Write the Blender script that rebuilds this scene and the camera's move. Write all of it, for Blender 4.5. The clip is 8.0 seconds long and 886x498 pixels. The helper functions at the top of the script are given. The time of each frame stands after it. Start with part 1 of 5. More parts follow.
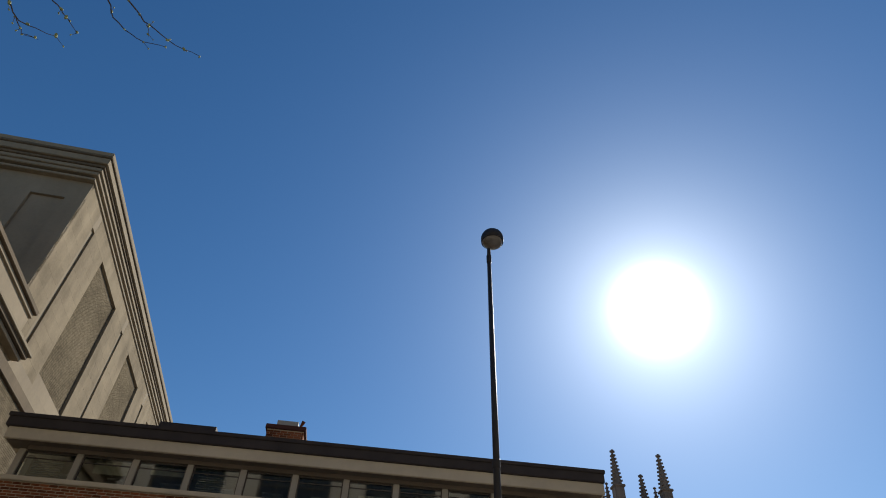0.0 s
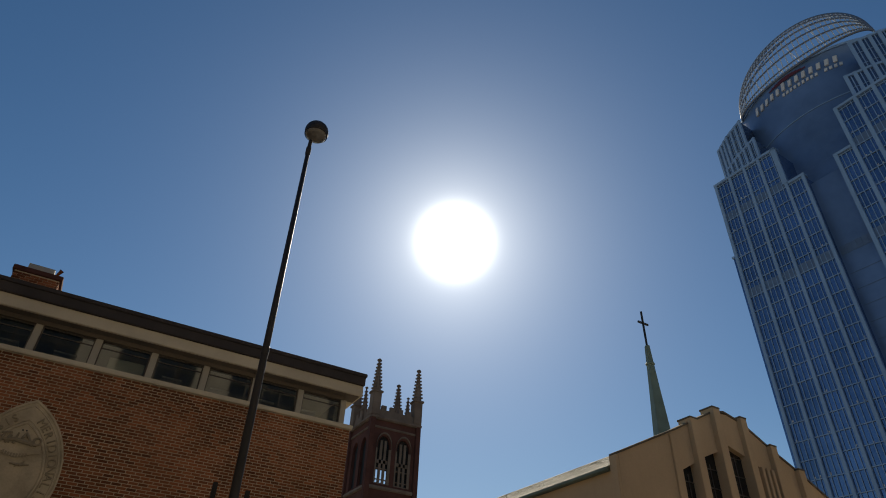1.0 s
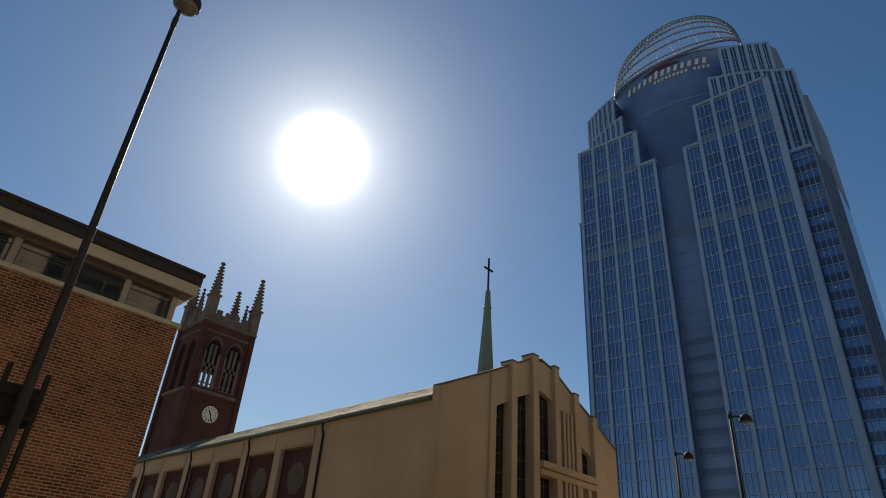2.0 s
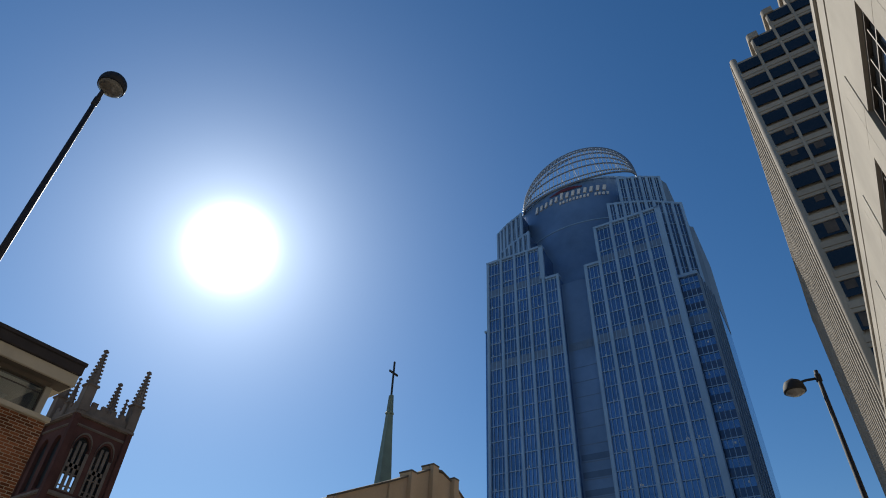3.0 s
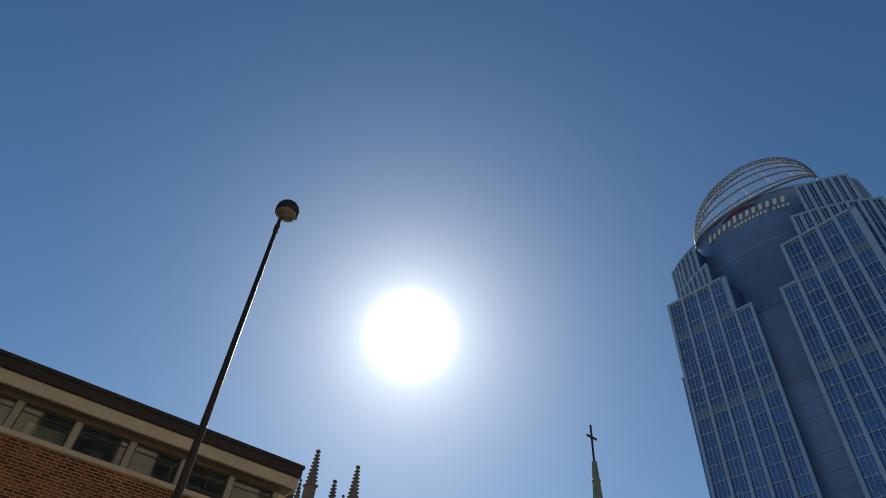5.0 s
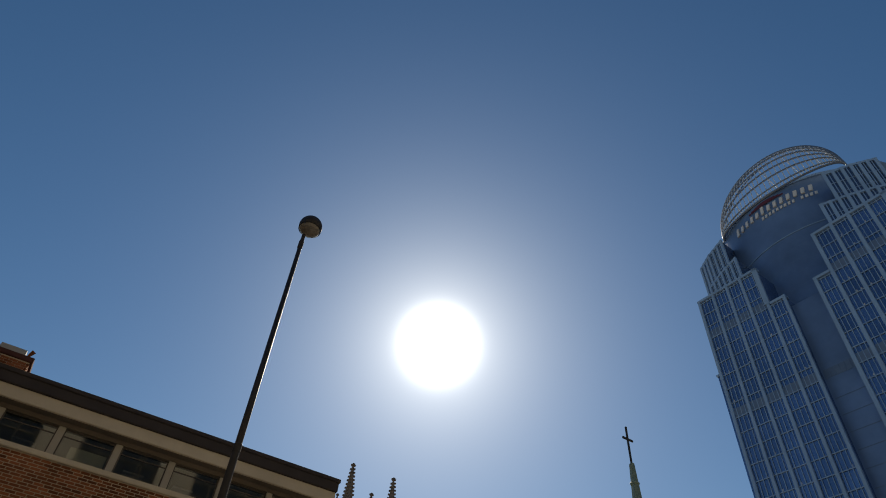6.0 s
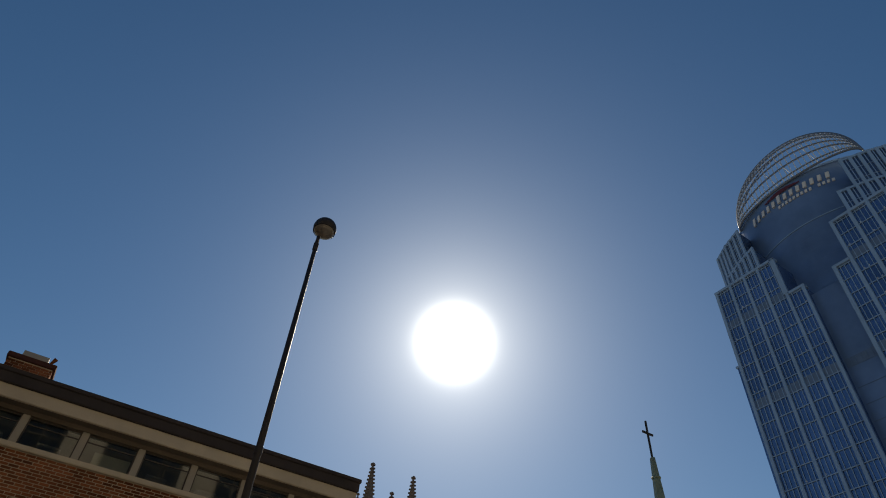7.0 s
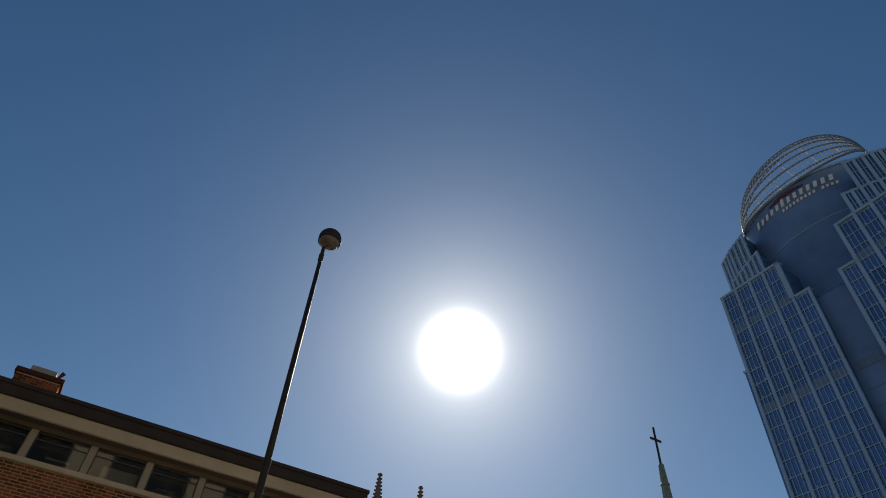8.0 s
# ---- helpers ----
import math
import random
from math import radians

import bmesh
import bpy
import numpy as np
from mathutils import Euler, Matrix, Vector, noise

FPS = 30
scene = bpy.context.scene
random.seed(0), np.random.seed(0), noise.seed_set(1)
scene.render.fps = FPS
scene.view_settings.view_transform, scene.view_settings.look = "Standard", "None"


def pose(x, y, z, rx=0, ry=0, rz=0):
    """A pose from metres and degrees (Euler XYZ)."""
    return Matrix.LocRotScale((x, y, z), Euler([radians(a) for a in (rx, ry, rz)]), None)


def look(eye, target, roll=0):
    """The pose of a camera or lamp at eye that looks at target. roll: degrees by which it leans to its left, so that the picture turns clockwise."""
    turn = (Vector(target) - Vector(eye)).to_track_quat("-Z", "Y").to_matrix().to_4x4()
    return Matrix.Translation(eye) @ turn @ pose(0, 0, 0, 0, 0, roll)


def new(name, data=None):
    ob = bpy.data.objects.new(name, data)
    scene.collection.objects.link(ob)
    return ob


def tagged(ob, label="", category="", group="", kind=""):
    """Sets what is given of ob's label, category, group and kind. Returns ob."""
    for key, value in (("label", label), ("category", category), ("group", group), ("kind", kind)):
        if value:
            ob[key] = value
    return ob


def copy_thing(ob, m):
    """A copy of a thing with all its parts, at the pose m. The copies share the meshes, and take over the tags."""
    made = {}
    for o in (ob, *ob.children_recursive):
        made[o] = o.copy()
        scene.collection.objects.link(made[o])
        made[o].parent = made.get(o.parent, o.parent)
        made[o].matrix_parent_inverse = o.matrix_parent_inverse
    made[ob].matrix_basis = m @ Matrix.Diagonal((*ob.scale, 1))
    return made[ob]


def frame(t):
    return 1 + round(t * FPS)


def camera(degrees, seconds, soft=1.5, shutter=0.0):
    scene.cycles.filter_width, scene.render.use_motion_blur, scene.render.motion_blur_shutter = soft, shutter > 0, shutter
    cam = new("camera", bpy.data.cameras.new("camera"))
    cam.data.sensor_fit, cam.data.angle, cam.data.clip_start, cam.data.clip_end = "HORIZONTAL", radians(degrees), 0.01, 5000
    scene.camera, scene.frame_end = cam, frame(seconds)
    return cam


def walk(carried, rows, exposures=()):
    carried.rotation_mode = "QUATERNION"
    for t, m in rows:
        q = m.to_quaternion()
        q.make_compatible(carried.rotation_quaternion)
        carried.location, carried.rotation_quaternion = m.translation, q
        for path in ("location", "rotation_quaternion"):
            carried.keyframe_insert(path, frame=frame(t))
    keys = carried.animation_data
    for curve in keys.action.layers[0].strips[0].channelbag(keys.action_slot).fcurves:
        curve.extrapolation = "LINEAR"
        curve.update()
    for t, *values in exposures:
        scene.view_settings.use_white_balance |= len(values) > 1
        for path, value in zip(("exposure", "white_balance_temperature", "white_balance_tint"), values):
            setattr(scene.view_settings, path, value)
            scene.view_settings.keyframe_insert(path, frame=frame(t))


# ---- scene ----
EYE = 1.6

cam = camera(70.95, 8.0, soft=1.0)
PATH = [
    (0.00, pose(-0.012, -0.038, 1.609, 134.10, -2.04, -8.17)),
    (0.10, pose(-0.015, -0.045, 1.605, 130.51, -2.20, -11.92)),
    (0.30, pose(-0.009, -0.069, 1.594, 126.12, -1.69, -18.95)),
    (0.50, pose(0.063, -0.008, 1.632, 124.17, -0.91, -23.94)),
    (0.70, pose(0.045, -0.020, 1.605, 124.83, -0.85, -26.38)),
    (1.00, pose(0.029, -0.031, 1.587, 126.28, -2.10, -30.64)),
    (1.20, pose(0.070, -0.020, 1.600, 124.63, -2.65, -34.10)),
    (1.50, pose(0.111, -0.010, 1.619, 121.68, -2.81, -40.18)),
    (1.70, pose(0.114, -0.007, 1.575, 120.73, -3.29, -43.21)),
    (2.80, pose(0.044, 0.043, 1.617, 125.66, -3.16, -55.25)),
    (3.00, pose(0.006, 0.043, 1.581, 130.28, -2.19, -56.11)),
    (3.20, pose(-0.020, 0.020, 1.583, 135.15, -2.40, -55.11)),
    (3.50, pose(-0.077, -0.027, 1.585, 137.82, -2.53, -49.60)),
    (4.00, pose(-0.022, -0.008, 1.625, 138.71, -2.94, -48.76)),
    (4.50, pose(-0.039, -0.005, 1.584, 137.14, -3.89, -43.59)),
    (4.70, pose(-0.030, 0.000, 1.592, 136.25, -3.92, -40.02)),
    (5.00, pose(-0.015, 0.020, 1.606, 135.26, -4.27, -37.45)),
    (5.20, pose(0.000, 0.010, 1.605, 135.09, -4.12, -35.94)),
    (6.30, pose(-0.016, 0.008, 1.577, 136.01, -3.79, -32.87)),
    (6.50, pose(-0.036, 0.003, 1.607, 135.81, -3.89, -32.02)),
    (7.00, pose(-0.021, 0.031, 1.604, 135.48, -3.50, -31.76)),
    (7.50, pose(-0.003, 0.033, 1.602, 135.58, -3.60, -31.41)),
    (8.00, pose(-0.056, 0.011, 1.585, 136.20, -3.16, -30.90)),
]
EXPOSURES = [(0.0, 0.46, 6700, 9), (0.1, 0.2, 6700, 9), (0.3, -0.08, 6200, 8), (0.5, -0.14, 6200, 8), (1.0, 0.05, 7700, 10), (1.5, 0.1, 8000, 11), (1.7, 0.17, 8000, 11),
             (2.8, 0.25, 6900, 9), (3.0, 0.32, 6500, 8), (3.5, 0.34, 6200, 7), (4.0, 0.32, 6900, 8), (4.5, 0.36, 7400, 9), (5.0, 0.32, 7700, 9),
             (6.5, 0.06, 8000, 10), (7.5, -0.03, 8000, 10), (8.0, 0.0, 8000, 10)]
walk(cam, PATH, EXPOSURES)

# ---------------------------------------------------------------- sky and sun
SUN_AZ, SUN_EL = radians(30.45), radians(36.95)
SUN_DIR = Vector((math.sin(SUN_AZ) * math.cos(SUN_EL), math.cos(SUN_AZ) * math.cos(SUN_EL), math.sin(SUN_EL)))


def make_world():
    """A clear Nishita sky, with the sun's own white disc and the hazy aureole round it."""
    world = bpy.data.worlds.new("sky")
    scene.world = world
    world.use_nodes = True
    nt = world.node_tree
    nt.nodes.clear()
    n, l = nt.nodes.new, nt.links.new
    out = n("ShaderNodeOutputWorld")
    sky = n("ShaderNodeTexSky")
    sky.sky_type, sky.sun_disc = "NISHITA", False
    sky.sun_elevation, sky.sun_rotation = SUN_EL, SUN_AZ
    sky.altitude, sky.air_density, sky.dust_density, sky.ozone_density = 200, 1.0, 0.15, 1.6
    day = n("ShaderNodeBackground")
    day.inputs["Strength"].default_value = 0.075
    deep = n("ShaderNodeHueSaturation")
    deep.inputs["Hue"].default_value, deep.inputs["Saturation"].default_value, deep.inputs["Value"].default_value = 0.503, 1.32, 0.95
    l(sky.outputs[0], deep.inputs["Color"])
    l(deep.outputs[0], day.inputs["Color"])
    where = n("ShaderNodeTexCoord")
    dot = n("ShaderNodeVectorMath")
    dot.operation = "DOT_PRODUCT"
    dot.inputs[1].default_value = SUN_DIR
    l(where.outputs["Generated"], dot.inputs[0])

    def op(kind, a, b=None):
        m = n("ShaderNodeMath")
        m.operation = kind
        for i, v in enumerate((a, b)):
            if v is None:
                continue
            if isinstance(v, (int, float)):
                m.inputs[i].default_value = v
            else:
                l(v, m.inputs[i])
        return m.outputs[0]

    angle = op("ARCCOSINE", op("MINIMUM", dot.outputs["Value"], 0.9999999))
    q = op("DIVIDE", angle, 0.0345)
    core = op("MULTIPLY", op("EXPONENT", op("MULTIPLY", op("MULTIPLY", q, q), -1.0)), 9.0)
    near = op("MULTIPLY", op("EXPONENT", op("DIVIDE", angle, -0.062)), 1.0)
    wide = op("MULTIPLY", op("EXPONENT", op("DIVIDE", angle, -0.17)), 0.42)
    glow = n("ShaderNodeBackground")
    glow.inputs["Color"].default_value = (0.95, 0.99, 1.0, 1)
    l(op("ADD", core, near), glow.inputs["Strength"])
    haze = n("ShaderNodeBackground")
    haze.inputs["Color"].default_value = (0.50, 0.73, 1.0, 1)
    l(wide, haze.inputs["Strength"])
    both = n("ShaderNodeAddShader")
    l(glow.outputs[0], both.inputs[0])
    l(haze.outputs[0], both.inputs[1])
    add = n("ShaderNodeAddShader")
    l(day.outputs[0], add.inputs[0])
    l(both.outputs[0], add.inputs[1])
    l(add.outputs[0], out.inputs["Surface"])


make_world()
sun = new("sun", bpy.data.lights.new("sun", "SUN"))
sun.data.energy, sun.data.angle, sun.data.color = 3.9, radians(0.53), (1.0, 0.94, 0.85)
sun.matrix_world = look(SUN_DIR * 300, (0, 0, 0))

# ---------------------------------------------------------------- materials


def mat(name, color, rough=0.7, metal=0.0, vary=0.25, scale=0.6, fine=14.0, bump=0.15, per_object=0.0, spec=0.5,
        streak=0.0, ior=1.5, dark=None):
    """A surface with blotches at one scale, grain at a finer one, rain streaks and a little relief, in world metres."""
    m = bpy.data.materials.new(name)
    m.use_nodes = True
    nt = m.node_tree
    n, l = nt.nodes.new, nt.links.new
    b = nt.nodes["Principled BSDF"]
    geo = n("ShaderNodeNewGeometry")
    big, small = n("ShaderNodeTexNoise"), n("ShaderNodeTexNoise")
    big.inputs["Scale"].default_value, big.inputs["Detail"].default_value = scale, 5
    small.inputs["Scale"].default_value, small.inputs["Detail"].default_value = fine, 3
    for t in (big, small):
        l(geo.outputs["Position"], t.inputs["Vector"])
    mix = n("ShaderNodeMix")
    mix.data_type = "RGBA"
    low = dark or tuple(c * (1 - vary) for c in color)
    mix.inputs["A"].default_value = (*low, 1)
    mix.inputs["B"].default_value = (*[min(1, c * (1 + vary * 0.6)) for c in color], 1)
    total = n("ShaderNodeMath")
    total.operation = "MULTIPLY_ADD"
    l(small.outputs["Fac"], total.inputs[0])
    total.inputs[1].default_value = 0.5
    spread = n("ShaderNodeMapRange")
    spread.inputs["From Min"].default_value, spread.inputs["From Max"].default_value = 0.3, 0.7
    spread.inputs["To Min"].default_value, spread.inputs["To Max"].default_value = -0.15, 0.65
    l(big.outputs["Fac"], spread.inputs["Value"])
    l(spread.outputs[0], total.inputs[2])
    factor = total.outputs[0]
    if streak:
        squash = n("ShaderNodeMapping")
        squash.inputs["Scale"].default_value = (1.6, 1.6, 0.12)
        l(geo.outputs["Position"], squash.inputs["Vector"])
        run = n("ShaderNodeTexNoise")
        run.inputs["Scale"].default_value, run.inputs["Detail"].default_value = 1.3, 4
        l(squash.outputs[0], run.inputs["Vector"])
        add = n("ShaderNodeMath")
        add.operation = "MULTIPLY_ADD"
        l(run.outputs["Fac"], add.inputs[0])
        add.inputs[1].default_value = -streak
        l(factor, add.inputs[2])
        lift = n("ShaderNodeMath")
        lift.operation = "ADD"
        lift.inputs[1].default_value = streak * 0.5
        l(add.outputs[0], lift.inputs[0])
        factor = lift.outputs[0]
    if per_object:
        info = n("ShaderNodeObjectInfo")
        isle = n("ShaderNodeNewGeometry")
        both = n("ShaderNodeMath")
        both.operation = "ADD"
        l(info.outputs["Random"], both.inputs[0])
        l(isle.outputs["Random Per Island"], both.inputs[1])
        wrap = n("ShaderNodeMath")
        wrap.operation = "FRACT"
        l(both.outputs[0], wrap.inputs[0])
        more = n("ShaderNodeMath")
        more.operation = "MULTIPLY_ADD"
        l(wrap.outputs[0], more.inputs[0])
        more.inputs[1].default_value = per_object
        l(factor, more.inputs[2])
        less = n("ShaderNodeMath")
        less.operation = "SUBTRACT"
        less.inputs[1].default_value = per_object * 0.5
        l(more.outputs[0], less.inputs[0])
        factor = less.outputs[0]
    hold = n("ShaderNodeClamp")
    l(factor, hold.inputs["Value"])
    l(hold.outputs[0], mix.inputs["Factor"])
    l(mix.outputs["Result"], b.inputs["Base Color"])
    rr = n("ShaderNodeMapRange")
    rr.inputs["To Min"].default_value, rr.inputs["To Max"].default_value = max(0.02, rough - 0.08), min(1, rough + 0.08)
    l(small.outputs["Fac"], rr.inputs["Value"])
    l(rr.outputs[0], b.inputs["Roughness"])
    b.inputs["Metallic"].default_value = metal
    b.inputs["Specular IOR Level"].default_value = spec
    b.inputs["IOR"].default_value = ior
    if bump:
        bp = n("ShaderNodeBump")
        bp.inputs["Strength"].default_value, bp.inputs["Distance"].default_value = bump, 0.02
        l(small.outputs["Fac"], bp.inputs["Height"])
        l(bp.outputs["Normal"], b.inputs["Normal"])
    return m


def clear_glass(name, tint=(0.75, 0.82, 0.8), ior=1.5):
    m = bpy.data.materials.new(name)
    m.use_nodes = True
    b = m.node_tree.nodes["Principled BSDF"]
    b.inputs["Base Color"].default_value = (*tint, 1)
    b.inputs["Transmission Weight"].default_value = 1.0
    b.inputs["Roughness"].default_value = 0.02
    b.inputs["IOR"].default_value = ior
    return m


BRICK = mat("red_brick", (0.262, 0.095, 0.045), 0.85, vary=0.58, scale=0.8, fine=30, bump=0.3, per_object=0.85, spec=0.12)
MORTAR = mat("pale_mortar", (0.56, 0.47, 0.36), 0.95, vary=0.25, scale=1.2, fine=40, spec=0.12)
WHITE_PAINT = mat("cream_painted_metal", (0.60, 0.53, 0.40), 0.55, vary=0.16, scale=0.8, fine=8, bump=0.04, streak=0.5)
ALU = mat("grey_aluminium", (0.40, 0.37, 0.31), 0.45, metal=0.4, vary=0.15, bump=0.02)
ROOF_EDGE = mat("dark_roof_edge", (0.045, 0.036, 0.034), 0.75, vary=0.35, scale=1.5, fine=10, bump=0.1)
# dark brown that carries the shadow under the fascia in its colour
SOFFIT_SHADE = mat("shaded_soffit_brown", (0.16, 0.128, 0.095), 0.8, vary=0.25, scale=0.8, fine=9, bump=0.05)
STONE_TAN = mat("tan_cast_stone", (0.57, 0.40, 0.24), 0.85, vary=0.16, scale=0.25, fine=10, bump=0.12, streak=0.5, spec=0.12)
SEAL_STONE = mat("buff_carved_stone", (0.50, 0.42, 0.30), 0.85, vary=0.36, scale=2.2, fine=25, bump=0.2, spec=0.12)
# the seal's own stone, darkened to paint relief shading on letters and carving
SEAL_SHADE = mat("relief_shaded_carving", (0.33, 0.275, 0.195), 0.9, vary=0.25, scale=2, fine=25, bump=0.2, spec=0.12)
LIMESTONE = mat("grey_limestone", (0.29, 0.24, 0.17), 0.85, vary=0.22, scale=0.35, fine=9, bump=0.2, streak=0.7, spec=0.12)
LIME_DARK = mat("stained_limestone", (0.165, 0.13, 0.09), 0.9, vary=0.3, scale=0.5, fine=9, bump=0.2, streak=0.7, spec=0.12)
PALE_BRICK = mat("pale_brick", (0.205, 0.172, 0.122), 0.97, vary=0.3, fine=30, per_object=0.6, spec=0.0)
LIME_BLOCK = mat("limestone_block", (0.30, 0.25, 0.178), 0.92, vary=0.34, scale=0.7, fine=11, bump=0.2, streak=0.9, per_object=0.22, spec=0.03)
TOWER_BRICK = mat("dark_red_church_brick", (0.105, 0.047, 0.039), 0.9, vary=0.3, scale=0.4, fine=6, bump=0.2, spec=0.12)
TOWER_STONE = mat("sooty_brown_stone", (0.19, 0.145, 0.118), 0.9, vary=0.3, scale=0.6, fine=6, bump=0.2, spec=0.12)
CLOCK_WHITE = mat("white_clock_enamel", (0.75, 0.72, 0.66), 0.5, vary=0.06, bump=0)
BLACK = mat("black_paint", (0.012, 0.012, 0.013), 0.72, vary=0.3, bump=0.03)
POLE_PAINT = mat("dark_bronze_pole_paint", (0.03, 0.027, 0.026), 0.56, metal=0.2, vary=0.3, scale=2, fine=20, bump=0.02)
GLOBE_LENS = mat("frosted_lamp_lens", (0.19, 0.175, 0.155), 0.25, vary=0.12, scale=4, fine=30, bump=0.02)
COPPER = mat("verdigris_copper", (0.175, 0.225, 0.18), 0.7, vary=0.3, scale=0.7, fine=7, bump=0.1, streak=0.5)
ROOF_TILE = mat("green_grey_slate", (0.16, 0.175, 0.12), 0.8, vary=0.3, per_object=0.7, scale=0.5, fine=9)
DARK_GLASS = mat("dark_window_glass", (0.012, 0.014, 0.017), 0.08, vary=0.3, scale=0.4, fine=1.5, bump=0, ior=1.6)
TINT_GLASS = mat("blue_curtain_glass", (0.155, 0.255, 0.42), 0.09, metal=0.78, vary=0.35, scale=0.05, fine=0.3, bump=0, per_object=0.4, ior=2.5)
DRUM_GLASS = mat("dark_blue_drum_glass", (0.135, 0.23, 0.39), 0.42, metal=0.35, vary=0.3, scale=0.06, fine=0.4, bump=0, per_object=0.3)
# silver grey pushed to blue: distance haze mixed into the panel colour
PIER = mat("hazed_silver_grey_panel", (0.225, 0.365, 0.555), 0.62, metal=0.05, vary=0.12, scale=0.1, fine=1.0, bump=0.02, spec=0.2)
SLOT_SHADE = mat("shaded_slot_glass", (0.09, 0.15, 0.255), 0.42, metal=0.35, vary=0.3, scale=0.06, fine=0.4, bump=0)
# the pier panel darkened in colour for the side turned from the sun
FLANK_SHADE = mat("shaded_grey_blue_panel", (0.14, 0.21, 0.31), 0.7, vary=0.15, scale=0.1, fine=1.0, bump=0.02, spec=0.15)
SETBACK_GLASS = mat("dark_setback_glass", (0.11, 0.17, 0.27), 0.15, metal=0.6, vary=0.3, scale=0.06, fine=0.4, bump=0, per_object=0.3)
BAND_SHADE = mat("shaded_band_glass", (0.075, 0.11, 0.175), 0.15, metal=0.5, vary=0.3, scale=0.06, fine=0.4, bump=0)
RIB_WHITE = mat("white_steel_rod", (0.56, 0.61, 0.67), 0.4, metal=0.1, vary=0.1, bump=0)
TIARA = mat("grey_steel_tube", (0.14, 0.17, 0.22), 0.4, metal=0.3, vary=0.1, bump=0)
SIGN_WHITE = mat("white_sign_letters", (0.60, 0.60, 0.60), 0.5, vary=0.05, bump=0)
SIGN_RED = mat("dark_red_sign_shape", (0.11, 0.022, 0.03), 0.5, vary=0.1, bump=0)
CONCRETE = mat("grey_precast_concrete", (0.30, 0.268, 0.228), 0.85, vary=0.2, scale=0.2, fine=4, bump=0.1, streak=0.6, spec=0.12)
CURTAIN = mat("dull_brown_curtain", (0.075, 0.06, 0.052), 0.85, vary=0.3, scale=1.5, fine=8, bump=0, per_object=0.5)
STONE_PALE = mat("pale_stone_panel", (0.34, 0.305, 0.255), 0.75, vary=0.14, scale=0.5, fine=9, bump=0.08, streak=0.4, spec=0.12)
STEEL_FRAME = mat("dark_bronze_window_frame", (0.10, 0.085, 0.07), 0.45, metal=0.4, vary=0.2, bump=0)
BARK = mat("dark_tree_bark", (0.075, 0.055, 0.042), 0.9, vary=0.35, scale=4, fine=30, bump=0.4)
BUD = mat("pale_green_buds", (0.30, 0.37, 0.17), 0.7, vary=0.4, scale=9, fine=40, per_object=0.7)
ASPHALT = mat("asphalt", (0.05, 0.05, 0.052), 0.9, vary=0.3, scale=0.3, fine=30, bump=0.3)
PAVING = mat("concrete_paving", (0.46, 0.42, 0.37), 0.9, vary=0.2, scale=0.5, fine=12, bump=0.1)
KERB = mat("granite_kerb", (0.30, 0.29, 0.27), 0.85, vary=0.2)
EARTH = mat("city_ground", (0.30, 0.27, 0.23), 0.95, vary=0.3, scale=0.02, fine=0.5)
MECH = mat("grey_blue_louvre", (0.12, 0.19, 0.30), 0.5, metal=0.2, vary=0.15, bump=0)
ROOM = mat("dim_room_plaster", (0.45, 0.42, 0.36), 0.9, vary=0.2, bump=0)
BLIND = mat("cream_window_blind", (0.62, 0.56, 0.42), 0.8, vary=0.1, bump=0.02)
PANE = clear_glass("clear_window_glass", ior=1.72)

# ---------------------------------------------------------------- builders


def base_of(ob):
    v = Vector((0, 0, 0))
    while ob is not None:
        v += ob.location
        ob = ob.parent
    return v


def thing(name, at, label, category, group="", kind=""):
    ob = new(name)
    ob.location = at
    ob.empty_display_size = 0.3
    return tagged(ob, label, category, group, kind)


def part(name, bm, material, parent=None, label="", smooth=False):
    """Links a bmesh given in world metres as one mesh object under its thing or part."""
    shift = base_of(parent)
    if shift.length:
        bmesh.ops.translate(bm, vec=-shift, verts=bm.verts)
    me = bpy.data.meshes.new(name)
    bm.normal_update()
    bm.to_mesh(me)
    bm.free()
    me.materials.append(material)
    if smooth:
        me.polygons.foreach_set("use_smooth", [True] * len(me.polygons))
    ob = new(name, me)
    ob.parent = parent
    if label:
        tagged(ob, label)
    return ob


def piece(name, me, at, parent):
    ob = new(name, me)
    ob.parent = parent
    ob.location = Vector(at) - base_of(parent)
    return ob


CUBE = ((0, 1, 3, 2), (4, 6, 7, 5), (0, 4, 5, 1), (2, 3, 7, 6), (0, 2, 6, 4), (1, 5, 7, 3))


def box(bm, x0, x1, y0, y1, z0, z1, bevel=0.0):
    if bevel:
        tmp = bmesh.new()
        box(tmp, x0, x1, y0, y1, z0, z1)
        bmesh.ops.bevel(tmp, geom=tmp.edges[:], offset=bevel, segments=2, affect="EDGES")
        me = bpy.data.meshes.new("t")
        tmp.to_mesh(me)
        tmp.free()
        bm.from_mesh(me)
        bpy.data.meshes.remove(me)
        return bm
    v = [bm.verts.new((x, y, z)) for x in (x0, x1) for y in (y0, y1) for z in (z0, z1)]
    for f in CUBE:
        bm.faces.new([v[i] for i in f])
    return bm


def boxes(rows, bevel=0.0):
    bm = bmesh.new()
    for r in rows:
        box(bm, *r, bevel=bevel)
    return bm


